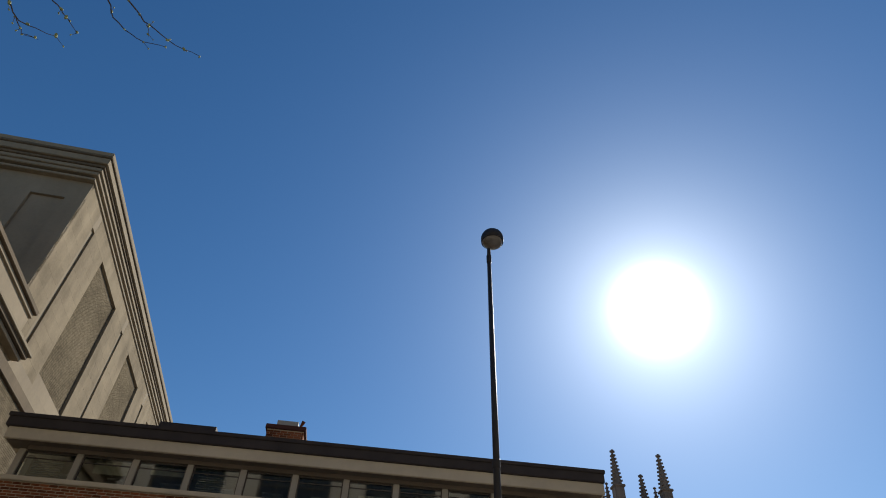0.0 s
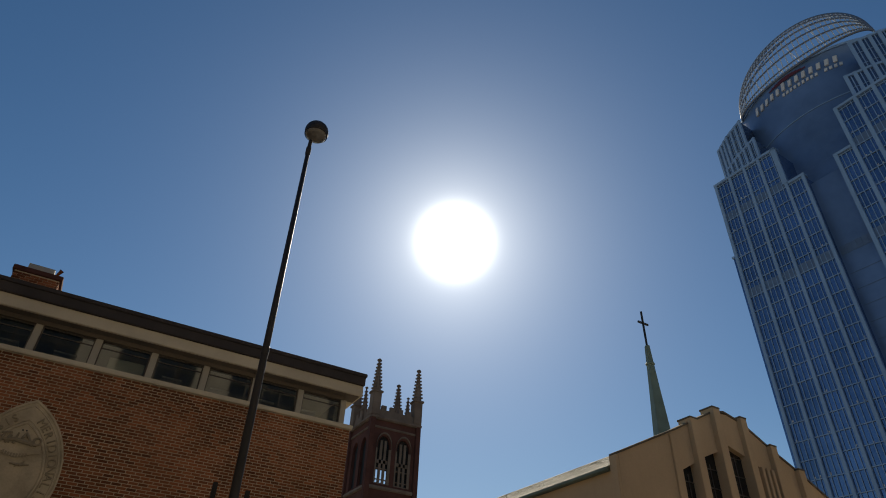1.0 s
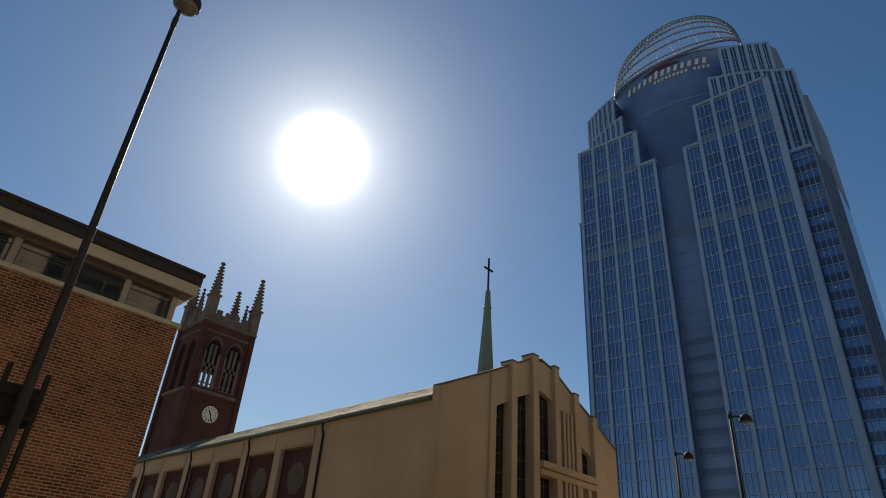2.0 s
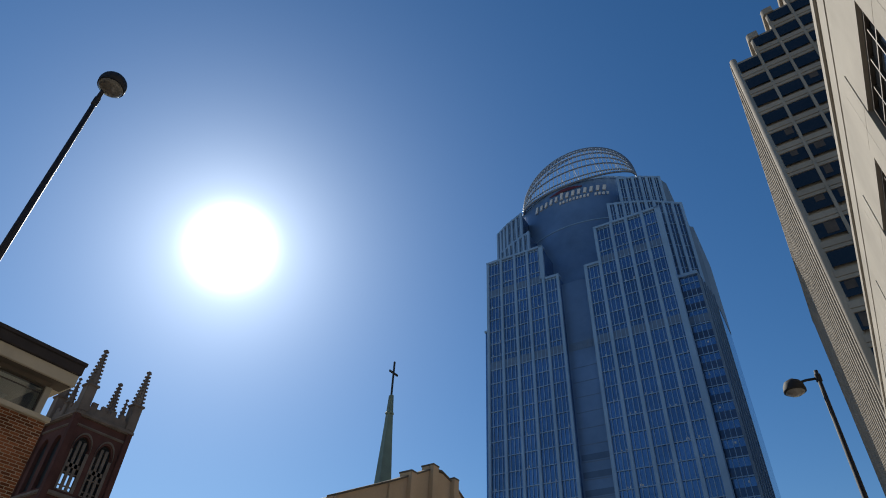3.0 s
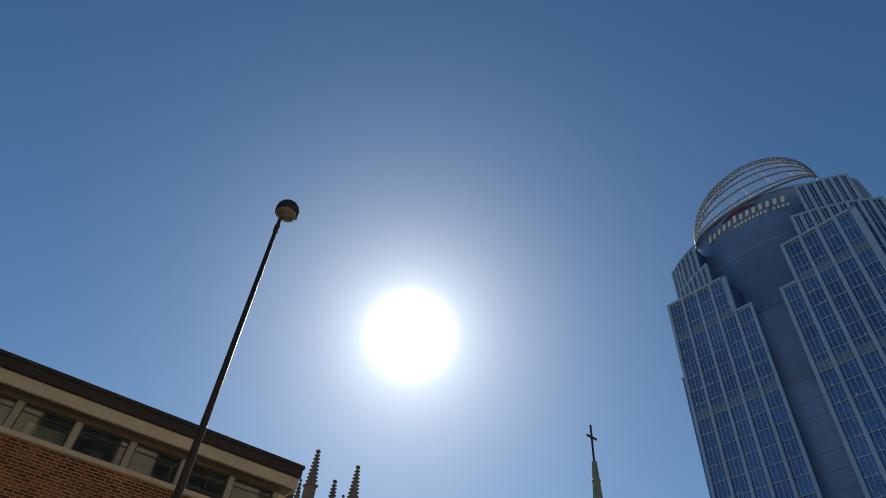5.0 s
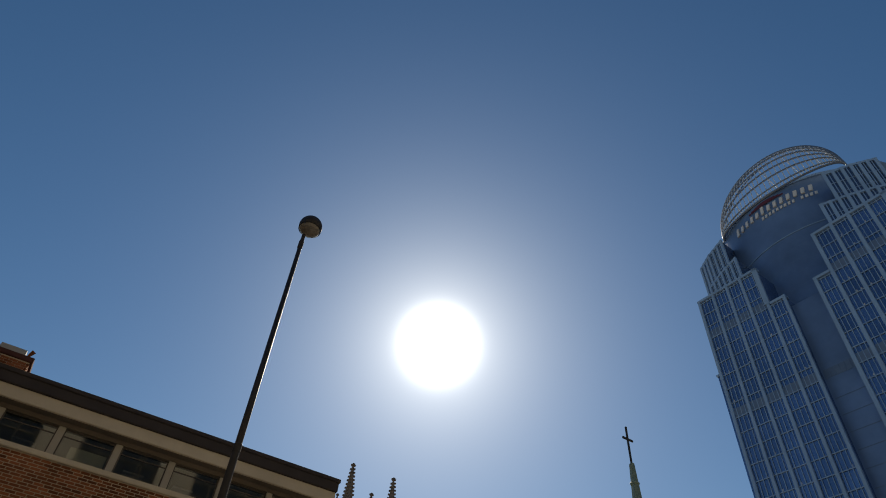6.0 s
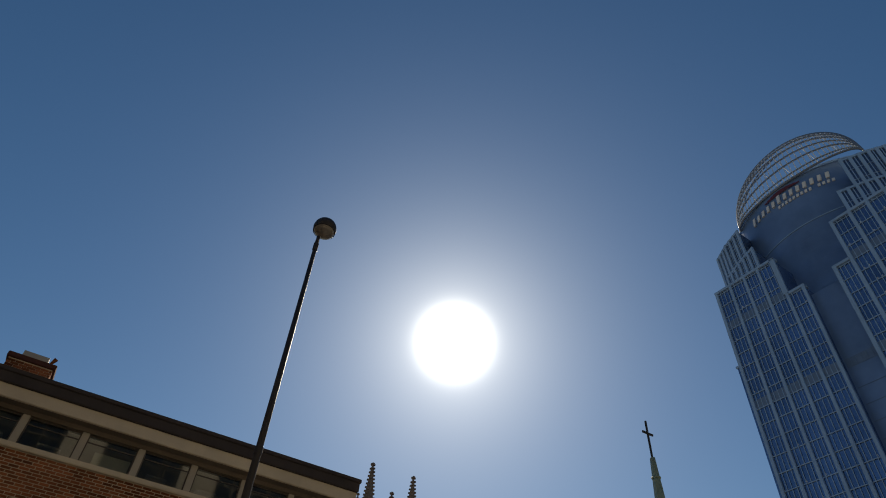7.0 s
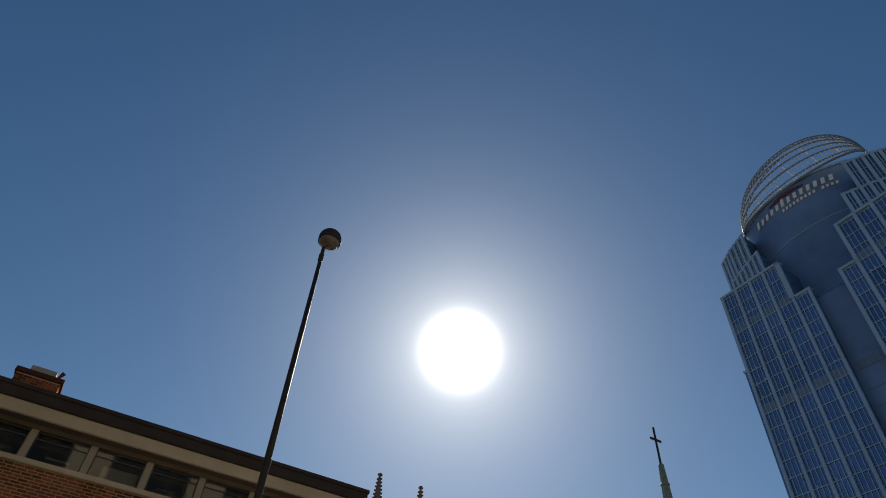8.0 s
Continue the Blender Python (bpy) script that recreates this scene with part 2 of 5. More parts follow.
def prism(bm, poly, z0, z1, top=None):
    """An upright prism over a plan, counter-clockwise; top: the plan of its upper end."""
    top = top or poly
    a = [bm.verts.new((*p, z0)) for p in poly]
    b = [bm.verts.new((*p, z1)) for p in top]
    k = len(poly)
    for i in range(k):
        j = (i + 1) % k
        bm.faces.new((a[i], a[j], b[j], b[i]))
    bm.faces.new(a[::-1])
    bm.faces.new(b)
    return bm


def slab_y(bm, outline, y0, y1):
    """A flat slab: an outline in x and z, from y0 (front) to y1."""
    a = [bm.verts.new((x, y0, z)) for x, z in outline]
    b = [bm.verts.new((x, y1, z)) for x, z in outline]
    k = len(outline)
    for i in range(k):
        j = (i + 1) % k
        bm.faces.new((a[j], a[i], b[i], b[j]))
    bm.faces.new(a)
    bm.faces.new(b[::-1])
    bmesh.ops.recalc_face_normals(bm, faces=bm.faces[:])
    return bm


def tube(bm, pts, radii, sides=8):
    """A round tube along points, with a radius at each."""
    pts = [Vector(p) for p in pts]
    if isinstance(radii, (int, float)):
        radii = [radii] * len(pts)
    rings, side = [], None
    for i, p in enumerate(pts):
        d = (pts[min(i + 1, len(pts) - 1)] - pts[max(i - 1, 0)]).normalized()
        if side is None:
            side = d.orthogonal().normalized()
        side = (side - d * side.dot(d)).normalized()
        up = d.cross(side)
        rings.append([bm.verts.new(p + radii[i] * (math.cos(t) * side + math.sin(t) * up))
                      for t in (2 * math.pi * k / sides for k in range(sides))])
    for a, b in zip(rings, rings[1:]):
        for k in range(sides):
            j = (k + 1) % sides
            bm.faces.new((a[k], a[j], b[j], b[k]))
    bm.faces.new(rings[0][::-1])
    bm.faces.new(rings[-1])
    return bm


def lathe(bm, at, profile, sides=24):
    """A turned form: a profile of (radius, height) pairs about an upright axis."""
    x, y, z = at
    rings = []
    for r, h in profile:
        r = max(r, 0.0005)
        rings.append([bm.verts.new((x + r * math.cos(2 * math.pi * k / sides), y + r * math.sin(2 * math.pi * k / sides), z + h))
                      for k in range(sides)])
    for a, b in zip(rings, rings[1:]):
        for k in range(sides):
            j = (k + 1) % sides
            bm.faces.new((a[k], a[j], b[j], b[k]))
    bm.faces.new(rings[0][::-1])
    bm.faces.new(rings[-1])
    bmesh.ops.recalc_face_normals(bm, faces=bm.faces[:])
    return bm


def many_boxes(name, rows, material, parent):
    """Countless alike small blocks in one mesh, without inner ops."""
    verts, faces = [], []
    off = base_of(parent)
    for x0, x1, y0, y1, z0, z1 in rows:
        k = len(verts)
        verts += [(x - off.x, y - off.y, z - off.z) for x in (x0, x1) for y in (y0, y1) for z in (z0, z1)]
        faces += [tuple(k + i for i in f) for f in CUBE]
    me = bpy.data.meshes.new(name)
    me.from_pydata(verts, [], faces)
    me.materials.append(material)
    ob = new(name, me)
    ob.parent = parent
    return tagged(ob, kind="stuff")


def block_mesh(name, dx, dy, dz, material):
    """One block about its own centre, to be shared by alike pieces."""
    me = bpy.data.meshes.new(name)
    v = [(x * dx / 2, y * dy / 2, z * dz / 2) for x in (-1, 1) for y in (-1, 1) for z in (-1, 1)]
    me.from_pydata(v, [], CUBE)
    me.materials.append(material)
    return me

# ---------------------------------------------------------------- ground and street
def make_ground():
    bm = bmesh.new()
    bmesh.ops.create_circle(bm, cap_ends=True, segments=64, radius=4500)
    bmesh.ops.translate(bm, vec=(0, 0, -0.16), verts=bm.verts)
    tagged(part("ground", bm, EARTH), "grey-brown open city ground reaching the horizon", "ground", kind="structure")
    tagged(part("road", boxes([(-300, 400, 0.9, 8.4, -0.155, -0.12), (8.2, 19.5, 8.4, 260, -0.155, -0.121)]), ASPHALT),
           "dark grey worn asphalt street between concrete pavements", "road", kind="structure")
    for name, r in (("pavement_1", (-300, 400, -3.6, 0.75, -0.155, 0)), ("pavement_2", (-300, 8.05, 8.55, 15.32, -0.155, 0)),
                    ("pavement_3", (19.65, 400, 8.55, 22.8, -0.155, 0))):
        tagged(part(name, boxes([r]), PAVING), "light grey concrete pavement along the street", "pavement", kind="structure")
    for name, r in (("kerb_1", (-300, 400, 0.75, 0.9, -0.155, 0.01)), ("kerb_2", (-300, 8.05, 8.4, 8.55, -0.155, 0.01)),
                    ("kerb_3", (19.65, 400, 8.4, 8.55, -0.155, 0.01))):
        tagged(part(name, boxes([r]), KERB), "grey granite kerb at the edge of the pavement", "kerb", kind="structure")


make_ground()

# ---------------------------------------------------------------- brick office building
BX0, BX1, BY = -8.45, 5.97, 15.3
COURSE, STRETCH = 0.0677, 0.2032
SILL_Z, HEAD_Z = 7.53, 8.21


def make_brick_building():
    b = thing("brick_building", (-1.3, 24, 0), "red brick office building with strip windows under a flat roof", "building")
    core = [(BX0, BX1, BY + 0.008, BY + 0.3, 0, 7.40), (BX0, BX0 + 0.3, BY + 0.3, 33, 0, 7.40), (BX1 - 0.3, BX1, BY + 0.3, 33, 0, 7.40),
            (BX0, BX1, 32.7, 33, 0, 8.14), (BX0 + 0.3, BX0 + 0.45, BY + 0.25, 32.7, 7.40, 8.14), (BX1 - 0.42, BX1 - 0.25, BY + 0.25, 32.7, 7.40, 8.14)]
    for r in core:
        part("wall", boxes([r]), MORTAR, b)
    part("room_wall", boxes([(BX0 + 0.45, BX1 - 0.42, 19.0, 19.1, 7.1, 8.14), (BX0 + 0.3, BX1 - 0.3, BY + 0.3, 19.0, 7.0, 7.1)]), ROOM, b, "dim plaster room")
    sill = bmesh.new()
    box(sill, BX0 - 0.05, BX1 + 0.05, BY - 0.07, BY + 0.32, 7.405, SILL_Z - 0.01, bevel=0.012)
    part("window_sill", sill, WHITE_PAINT, b, "cream stone sill band")
    fascia = bmesh.new()
    box(fascia, -8.66, 6.12, 15.06, 33.2, 8.31, 8.60, bevel=0.012)
    # header and soffit: the eave's shade is put into their dark colour
    part("header", boxes([(BX0 + 0.3, BX1 - 0.25, BY + 0.04, BY + 0.3, 8.2, 8.298)]), SOFFIT_SHADE, b, "header darkened as shade under the fascia")
    part("soffit", boxes([(-8.6, 6.06, 15.12, 15.62, 8.298, 8.309)]), SOFFIT_SHADE, b, "soffit slab darkened as shade under the fascia")
    part("fascia", fascia, WHITE_PAINT, b, "cream painted roof fascia")
    roof = bmesh.new()
    box(roof, -8.74, 6.14, 15.0, 33.3, 8.604, 8.84, bevel=0.012)
    box(roof, -8.77, 6.17, 14.97, 33.3, 8.84, 8.94, bevel=0.012)
    part("roof", roof, ROOF_EDGE, b, "dark brown metal roof edge")
    # window strip: posts, rails, panes
    posts = [5.72, 4.5, 3.27, 2.02, 0.78, -0.47, -1.73, -3.0, -4.28, -5.58, -6.9, -8.25]
    for i, x in enumerate(posts):
        w = 0.075
        part("mullion", box(bmesh.new(), x - w, x + w, BY + 0.06, BY + 0.24, SILL_Z - 0.01, HEAD_Z, bevel=0.006), ALU, b)
    rng = random.Random(4)
    for i, (xr, xl) in enumerate(zip(posts, posts[1:])):
        x0, x1 = xl + 0.075, xr - 0.075
        fr = bmesh.new()
        z0, z1, t = SILL_Z - 0.005, HEAD_Z - 0.02, 0.028
        for r in ((x0, x1, z0, z0 + t), (x0, x1, z1 - t, z1), (x0, x0 + t, z0 + t, z1 - t), (x1 - t, x1, z0 + t, z1 - t)):
            box(fr, r[0], r[1], BY + 0.11, BY + 0.17, r[2], r[3])
        zr = z1 - 0.17
        box(fr, x0 + t, x1 - t, BY + 0.12, BY + 0.16, zr, zr + 0.018)
        win = part("window", fr, STEEL_FRAME, b)
        pane = part("pane", box(bmesh.new(), x0 + t, x1 - t, BY + 0.135, BY + 0.141, z0 + t, z1 - t), PANE, win)
        pane.visible_shadow = False
        if i in (4, 8, 9):
            h = {4: 0.38, 8: 0.2, 9: 0.3}[i]
            lo = z0 + t if i == 4 else z1 - t - h
            part("blind", box(bmesh.new(), x0 + 0.26, x1 - 0.05, BY + 0.30, BY + 0.31, lo, lo + h), BLIND, win, "cream roller blind, part drawn")
        if i in (7, 10):
            sl = bmesh.new()
            for k in range(9):
                z = z0 + 0.06 + 0.055 * k
                box(sl, x0 + 0.1 + rng.random() * 0.02, x1 - 0.32, BY + 0.34, BY + 0.37, z, z + 0.022)
            part("blind", sl, ROOM, win, "grey slatted blind")
        part("ceiling_lamp", box(bmesh.new(), x0 + 0.3, x1 - 0.3, BY + 1.2, BY + 1.9, 8.10, 8.145), CLOCK_WHITE, win, "unlit white ceiling panel")
    # roof clutter
    ch = thing("chimney", (-2.55, 18, 8.95), "short red brick chimney with a metal plate on the flat roof", "chimney")
    part("stack", boxes([(-3.07, -2.0, 17.5, 18.5, 8.94, 10.42)]), MORTAR, ch)
    cap = bmesh.new()
    box(cap, -3.13, -1.94, 17.44, 18.56, 10.42, 10.56, bevel=0.015)
    part("cap", cap, TOWER_BRICK, ch, "projecting brick course")
    part("flue", boxes([(-2.82, -2.2, 17.46, 17.9, 10.56, 10.7)]), ALU, ch, "bright metal flue plate")
    part("spout", tube(bmesh.new(), [(-2.12, 17.6, 10.56), (-2.12, 17.6, 10.66), (-2.06, 17.55, 10.78)], [0.04, 0.04, 0.06]), BRICK, ch)
    rows = []
    for k in range(21):
        z = 8.97 + COURSE * k
        off = 0.1 if k % 2 else 0.0
        x = -3.07
        while x < -2.02:
            e = min(-2.0, x + STRETCH - 0.01 - (off if x == -3.07 else 0))
            rows.append((x, e, 17.49, 17.53, z, z + 0.057))
            x = e + 0.01
        y = 17.5 + off
        while y < 18.4:
            rows.append((-2.03, -1.99, y, min(18.5, y + 0.193), z, z + 0.057))
            y += STRETCH
    many_boxes("brick", rows, BRICK, ch)
    ph = thing("roof_housing", (-5.8, 20, 8.95), "low grey metal housing on the flat roof", "housing")
    part("body", boxes([(-6.6, -4.96, 19.05, 23, 8.9, 10.9)]), ALU, ph)
    part("lid", boxes([(-6.65, -4.9, 19.0, 23.05, 10.9, 11.05)]), ROOF_EDGE, ph)
    part("rib", boxes([(-5.95, -5.85, 19.0, 19.05, 9.0, 10.9)]), WHITE_PAINT, ph)
    return b


brick_building = make_brick_building()

# ---------------------------------------------------------------- classical stone building
SX = -11.55


def make_stone_building():
    b = thing("classical_building", (-20, 30, 0), "grey limestone classical building with heavy cornice and sunk panels", "building")
    top, fy = 20.7, 16.85
    # side wall in pieces round the sunk panels and grooves
    cuts = []
    for k in range(5):
        y = 18.57 + 6.83 * k
        cuts += [("g", y, y + 0.33), ("p", y + 2.0, y + 5.22)]
    fw, foot = fy + 0.17, 13.15
    rows = [(-30, SX - 0.14, fw + 0.14, 56, 0, 19.6)]
    blocks, y = [], fw

    def lay(ya, yb, za, zb):
        """Courses of ashlar blocks on one stretch of the side wall."""
        n = max(1, round((zb - za) / 0.62))
        h = (zb - za) / n
        for i in range(n):
            cut = yb if yb - ya < 1.0 else ya + (yb - ya) * (0.42 if i % 2 else 0.6)
            for p, q in ((ya, cut), (cut, yb)):
                if q - p > 0.05:
                    blocks.append((p, q, za + h * i, za + h * (i + 1)))

    for kind, y0, y1 in cuts:
        z = 18.5
        rows.append((SX - 0.14, SX, y, y0, 8, 10))
        lay(y, y0, 10, z)
        lay(y, y0 if kind == "g" else y1, z, 19.6)
        if kind == "g":
            rows.append((SX - 0.14, SX - 0.002, y0, y1, z, 19.6))
        else:
            rows.append((SX - 0.14, SX - 0.1, y0, y1, z, 19.6))
            rows.append((SX - 0.14, SX - 0.002, y0, y1, 8, foot))
        y = y1
    rows.append((SX - 0.14, SX, y, 56, 8, 19.6))
    rows += [(-30, -13.4, fw, fw + 0.14, 8, 19.6), (-13.4, SX, fw, fw + 0.14, 18.38, 19.6), (-12.2, SX, fw, fw + 0.14, 8, 18.38)]
    part("wall", boxes(rows), LIMESTONE, b)
    for kind, y0, y1 in cuts:
        if kind == "p":
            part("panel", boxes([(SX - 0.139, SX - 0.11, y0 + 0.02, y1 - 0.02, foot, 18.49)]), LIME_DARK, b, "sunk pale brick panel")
            bricks = []
            for i in range(76):
                z, yy = foot + 0.03 + 0.069 * i, y0 + 0.06 + (0.1 if i % 2 else 0)
                while yy < y1 - 0.26:
                    bricks.append((SX - 0.111, SX - 0.1, yy, yy + 0.19, z, z + 0.06))
                    yy += 0.2
            many_boxes("brick", bricks, PALE_BRICK, b)
        else:
            part("groove", boxes([(SX - 0.139, SX - 0.06, y0, y1, 8, 18.49)]), LIMESTONE, b, "sunk upright joint")
    part("panel", boxes([(-13.38, -12.22, fw + 0.10, fw + 0.138, 8, 18.36)]), LIMESTONE, b, "sunk stone panel")
    shapes = {}
    for p, q, za, zb in blocks:
        size = (round(q - p - 0.003, 3), round(zb - za - 0.003, 3))
        if size not in shapes:
            shapes[size] = block_mesh("stone_block", 0.14, size[0], size[1], LIME_BLOCK)
        piece("stone_block", shapes[size], (SX - 0.07, (p + q) / 2, (za + zb) / 2), b)
    # cornice: stepped mouldings, wrapped round the corner
    for z0, z1, out in ((19.3, 19.42, 0.05), (19.55, 19.72, 0.09), (19.72, 19.9, 0.15), (19.9, 20.02, 0.20), (20.05, 20.36, 0.28), (20.36, 20.48, 0.33), (20.48, 20.7, 0.30)):
        bm = bmesh.new()
        box(bm, -30, SX + out, fy - out, 56, z0, z1, bevel=0.02)
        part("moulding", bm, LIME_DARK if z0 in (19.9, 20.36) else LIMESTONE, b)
    part("parapet", boxes([(-29.5, SX - 0.3, fy + 0.3, 55.5, 20.7, 20.8)]), LIME_DARK, b)
    # lower front wing with its own double cornice
    part("wing_wall", boxes([(-30, -11.0, 4, 17.15, 12.3, 13.15)]), LIMESTONE, b)
    part("wing_wall", boxes([(-30, -11.12, 4, 22.4, 0, 11.35)]), PALE_BRICK, b, "pale brick wall")
    part("wing_band", boxes([(-30, -11.02, 4, 22.5, 11.35, 11.72)], bevel=0.02), LIME_DARK, b, "weathered stone band")
    part("wing_band", boxes([(-30, -11.2, 4, 22.3, 11.72, 12.3)]), LIMESTONE, b)
    for z0, z1, out, end in ((13.12, 13.26, 0.06, 17.2), (13.28, 13.44, 0.14, 17.25), (11.98, 12.1, 0.06, 17.9), (12.12, 12.26, 0.16, 18.0), (12.26, 12.38, 0.24, 18.1)):
        bm = bmesh.new()
        box(bm, -30, -11.0 + out, 4, end, z0, z1, bevel=0.015)
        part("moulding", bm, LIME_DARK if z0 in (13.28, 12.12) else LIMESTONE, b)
    rows = []
    for k in range(40):
        z = 8.6 + COURSE * k
        y = 13.0 + (0.1 if k % 2 else 0)
        while y < 22.1:
            rows.append((-11.13, -11.1, y, y + 0.19, z, z + 0.057))
            y += STRETCH
    many_boxes("brick", rows, PALE_BRICK, b)
    pivot = Matrix.Translation((SX + 0.33, fy - 0.33, 0))
    b.matrix_basis = pivot @ Matrix.Rotation(radians(3.6), 4, "Z") @ pivot.inverted() @ b.matrix_basis
    return b


make_stone_building()

# ---------------------------------------------------------------- gothic church tower
GX0, GX1, GY0, GY1 = 39.0, 47.4, 91.0, 99.4


def arch(x0, x1, zs, zt, n=7):
    """The points of a pointed arch from its left springing over the tip to the right one."""
    c, h = (x0 + x1) / 2, (x1 - x0) / 2
    left = [(x0 + h * (1 - math.cos(t * math.pi / 2)) , zs + (zt - zs) * math.sin(t * math.pi / 2) ** 0.9) for t in (i / n for i in range(n + 1))]
    left[-1] = (c, zt)
    return left + [(2 * c - x, z) for x, z in left[-2::-1]]


def pierced_wall(bm, x0, x1, y0, y1, z0, z1, holes):
    """A wall slab in x and z with pointed openings (x0, x1, sill, spring, tip)."""
    x = x0
    for a, c, zb, zs, zt in holes:
        box(bm, x, a, y0, y1, z0, z1)
        box(bm, a, c, y0, y1, z0, zb)
        box(bm, a, c, y0, y1, zt, z1)
        pts = arch(a, c, zs, zt)
        half = len(pts) // 2
        slab_y(bm, pts[:half + 1] + [(a, zt)], y0, y1)
        slab_y(bm, pts[half:] + [(c, zt)], y0, y1)
        x = c
    box(bm, x, x1, y0, y1, z0, z1)
    return bm


def pinnacle_parts(parent, x, y, z, w, shaft, spire):
    """A square shaft, an eight-sided crocketed spire and its finial."""
    bm = bmesh.new()
    box(bm, x - w, x + w, y - w, y + w, z, z + shaft, bevel=w * 0.12)
    box(bm, x - w * 1.25, x + w * 1.25, y - w * 1.25, y + w * 1.25, z + shaft - w * 0.5, z + shaft, bevel=w * 0.1)
    top = z + shaft + spire
    lathe(bm, (x, y, z + shaft), [(w * 1.05, 0), (w * 0.2, spire)], 8)
    n = max(4, int(spire / 0.62))
    for i in range(1, n):
        f = i / n
        r = w * 1.05 * (1 - f) + w * 0.2 * f
        for k in range(4):
            a = math.pi / 4 + k * math.pi / 2
            cx, cy, s = x + (r + w * 0.12) * math.cos(a), y + (r + w * 0.12) * math.sin(a), w * 0.17
            box(bm, cx - s, cx + s, cy - s, cy + s, z + shaft + spire * f - s, z + shaft + spire * f + s)
    s = w * 0.3
    box(bm, x - s * 1.7, x + s * 1.7, y - s * 0.6, y + s * 0.6, top - 0.05, top + s)
    box(bm, x - s * 0.6, x + s * 0.6, y - s * 1.7, y + s * 1.7, top - 0.05, top + s)
    box(bm, x - s * 0.6, x + s * 0.6, y - s * 0.6, y + s * 0.6, top - 0.05, top + s * 1.8)
    part("pinnacle", bm, TOWER_STONE, parent, "crocketed stone pinnacle")


def make_church_tower():
    b = thing("church_tower", (43.2, 95.2, 0), "dark red brick gothic church tower with stone pinnacles and a clock", "tower")
    part("shaft", boxes([(GX0, GX1, GY0, GY1, 0, 28.2)]), TOWER_BRICK, b)
    part("stringcourse", box(bmesh.new(), GX0 - 0.35, GX1 + 0.35, GY0 - 0.35, GY1 + 0.35, 28.0, 28.55, bevel=0.12), TOWER_STONE, b)
    z0, z1, t = 28.5, 39.0, 0.7
    pair = [(40.35, 42.6, 28.9, 34.4, 36.5), (43.85, 46.15, 28.9, 34.4, 36.5)]
    part("belfry_wall", pierced_wall(bmesh.new(), GX0, GX1, GY0, GY0 + t, z0, z1, pair), TOWER_BRICK, b)
    part("belfry_wall", pierced_wall(bmesh.new(), GX0, GX1, GY1 - t, GY1, z0, z1, pair), TOWER_BRICK, b)
    for side in (0, 1):
        bm = pierced_wall(bmesh.new(), 0, GY1 - GY0 - 2 * t, -t, 0, z0, z1, [(0.75, 2.95, 28.9, 34.4, 36.5), (4.05, 6.25, 28.9, 34.4, 36.5)])
        m = Matrix.Translation((GX0 if side == 0 else GX1 - t, GY0 + t, 0)) @ Matrix(((0, -1, 0, 0), (1, 0, 0, 0), (0, 0, 1, 0), (0, 0, 0, 1)))
        bmesh.ops.transform(bm, matrix=m, verts=bm.verts)
        part("belfry_wall", bm, TOWER_BRICK, b)
    # tracery and louvres
    for i, (a, c, zb, zs, zt) in enumerate(pair):
        bm = bmesh.new()
        for f in (1 / 3, 2 / 3):
            x = a + (c - a) * f
            box(bm, x - 0.2, x + 0.2, GY0 + 0.15, GY0 + 0.4, zb, zs + 1.4)
        box(bm, a, c, GY0 + 0.15, GY0 + 0.42, 32.1, 32.65)
        box(bm, a, c, GY0 + 0.1, GY0 + 0.45, zb, zb + 0.2)
        for zz in (29.55, 31.25):
            box(bm, a, c, GY0 + 0.2, GY0 + 0.36, zz, zz + 0.16)
        part("tracery", bm, TOWER_STONE, b, "brown stone tracery")
        pts = arch(a - 0.25, c + 0.25, zs, zt + 0.3)
        bm = bmesh.new()
        for p, q in zip(pts, pts[1:]):
            slab_y(bm, [p, q, (q[0], q[1] + 0.28), (p[0], p[1] + 0.28)], GY0 - 0.18, GY0 + 0.02)
        for x in (a, c):
            box(bm, x - 0.22, x + 0.02 if x == a else x + 0.22, GY0 - 0.1, GY0 + 0.02, zb, zs)
        part("hood_mould", bm, TOWER_STONE, b)
        lo = 31.2 if i == 0 else zb
        bm = bmesh.new()
        z = lo
        while z < zt:
            box(bm, a, c, GY0 + 0.5, GY0 + 0.68, z, z + 0.3)
            z += 0.36
        box(bm, a, c, GY0 + 0.66, GY0 + 0.7, lo, zt)
        part("louvre", bm, BLACK, b, "dark slatted louvre")
    part("louvre", boxes([(GX0 + 0.5, GX0 + 0.6, GY0 + t, GY1 - t, 28.9, 36.5)]), BLACK, b, "dark louvre boards")
    part("belfry_floor", boxes([(GX0 + t, GX1 - t, GY0 + t, GY1 - t, 28.3, 28.6)]), TOWER_STONE, b)
    # stepped and corner buttresses
    for x in (GX0, GX1):
        part("buttress", boxes([(x - 0.42, x + 0.42, GY0 - 0.42, GY0 + 0.42, 0, 39.6)], bevel=0.05), TOWER_BRICK, b)
    for x, y in ((GX0, GY1), (GX1, GY1)):
        part("buttress", boxes([(x - 0.42, x + 0.42, y - 0.42, y + 0.42, 0, 39.6)], bevel=0.05), TOWER_BRICK, b)
    part("stringcourse", box(bmesh.new(), GX0 - 0.2, GX1 + 0.2, GY0 - 0.2, GY1 + 0.2, 37.6, 37.95, bevel=0.1), TOWER_STONE, b)
    part("cornice", box(bmesh.new(), GX0 - 0.55, GX1 + 0.55, GY0 - 0.55, GY1 + 0.55, 38.95, 39.6, bevel=0.15), TOWER_STONE, b)
    par = bmesh.new()
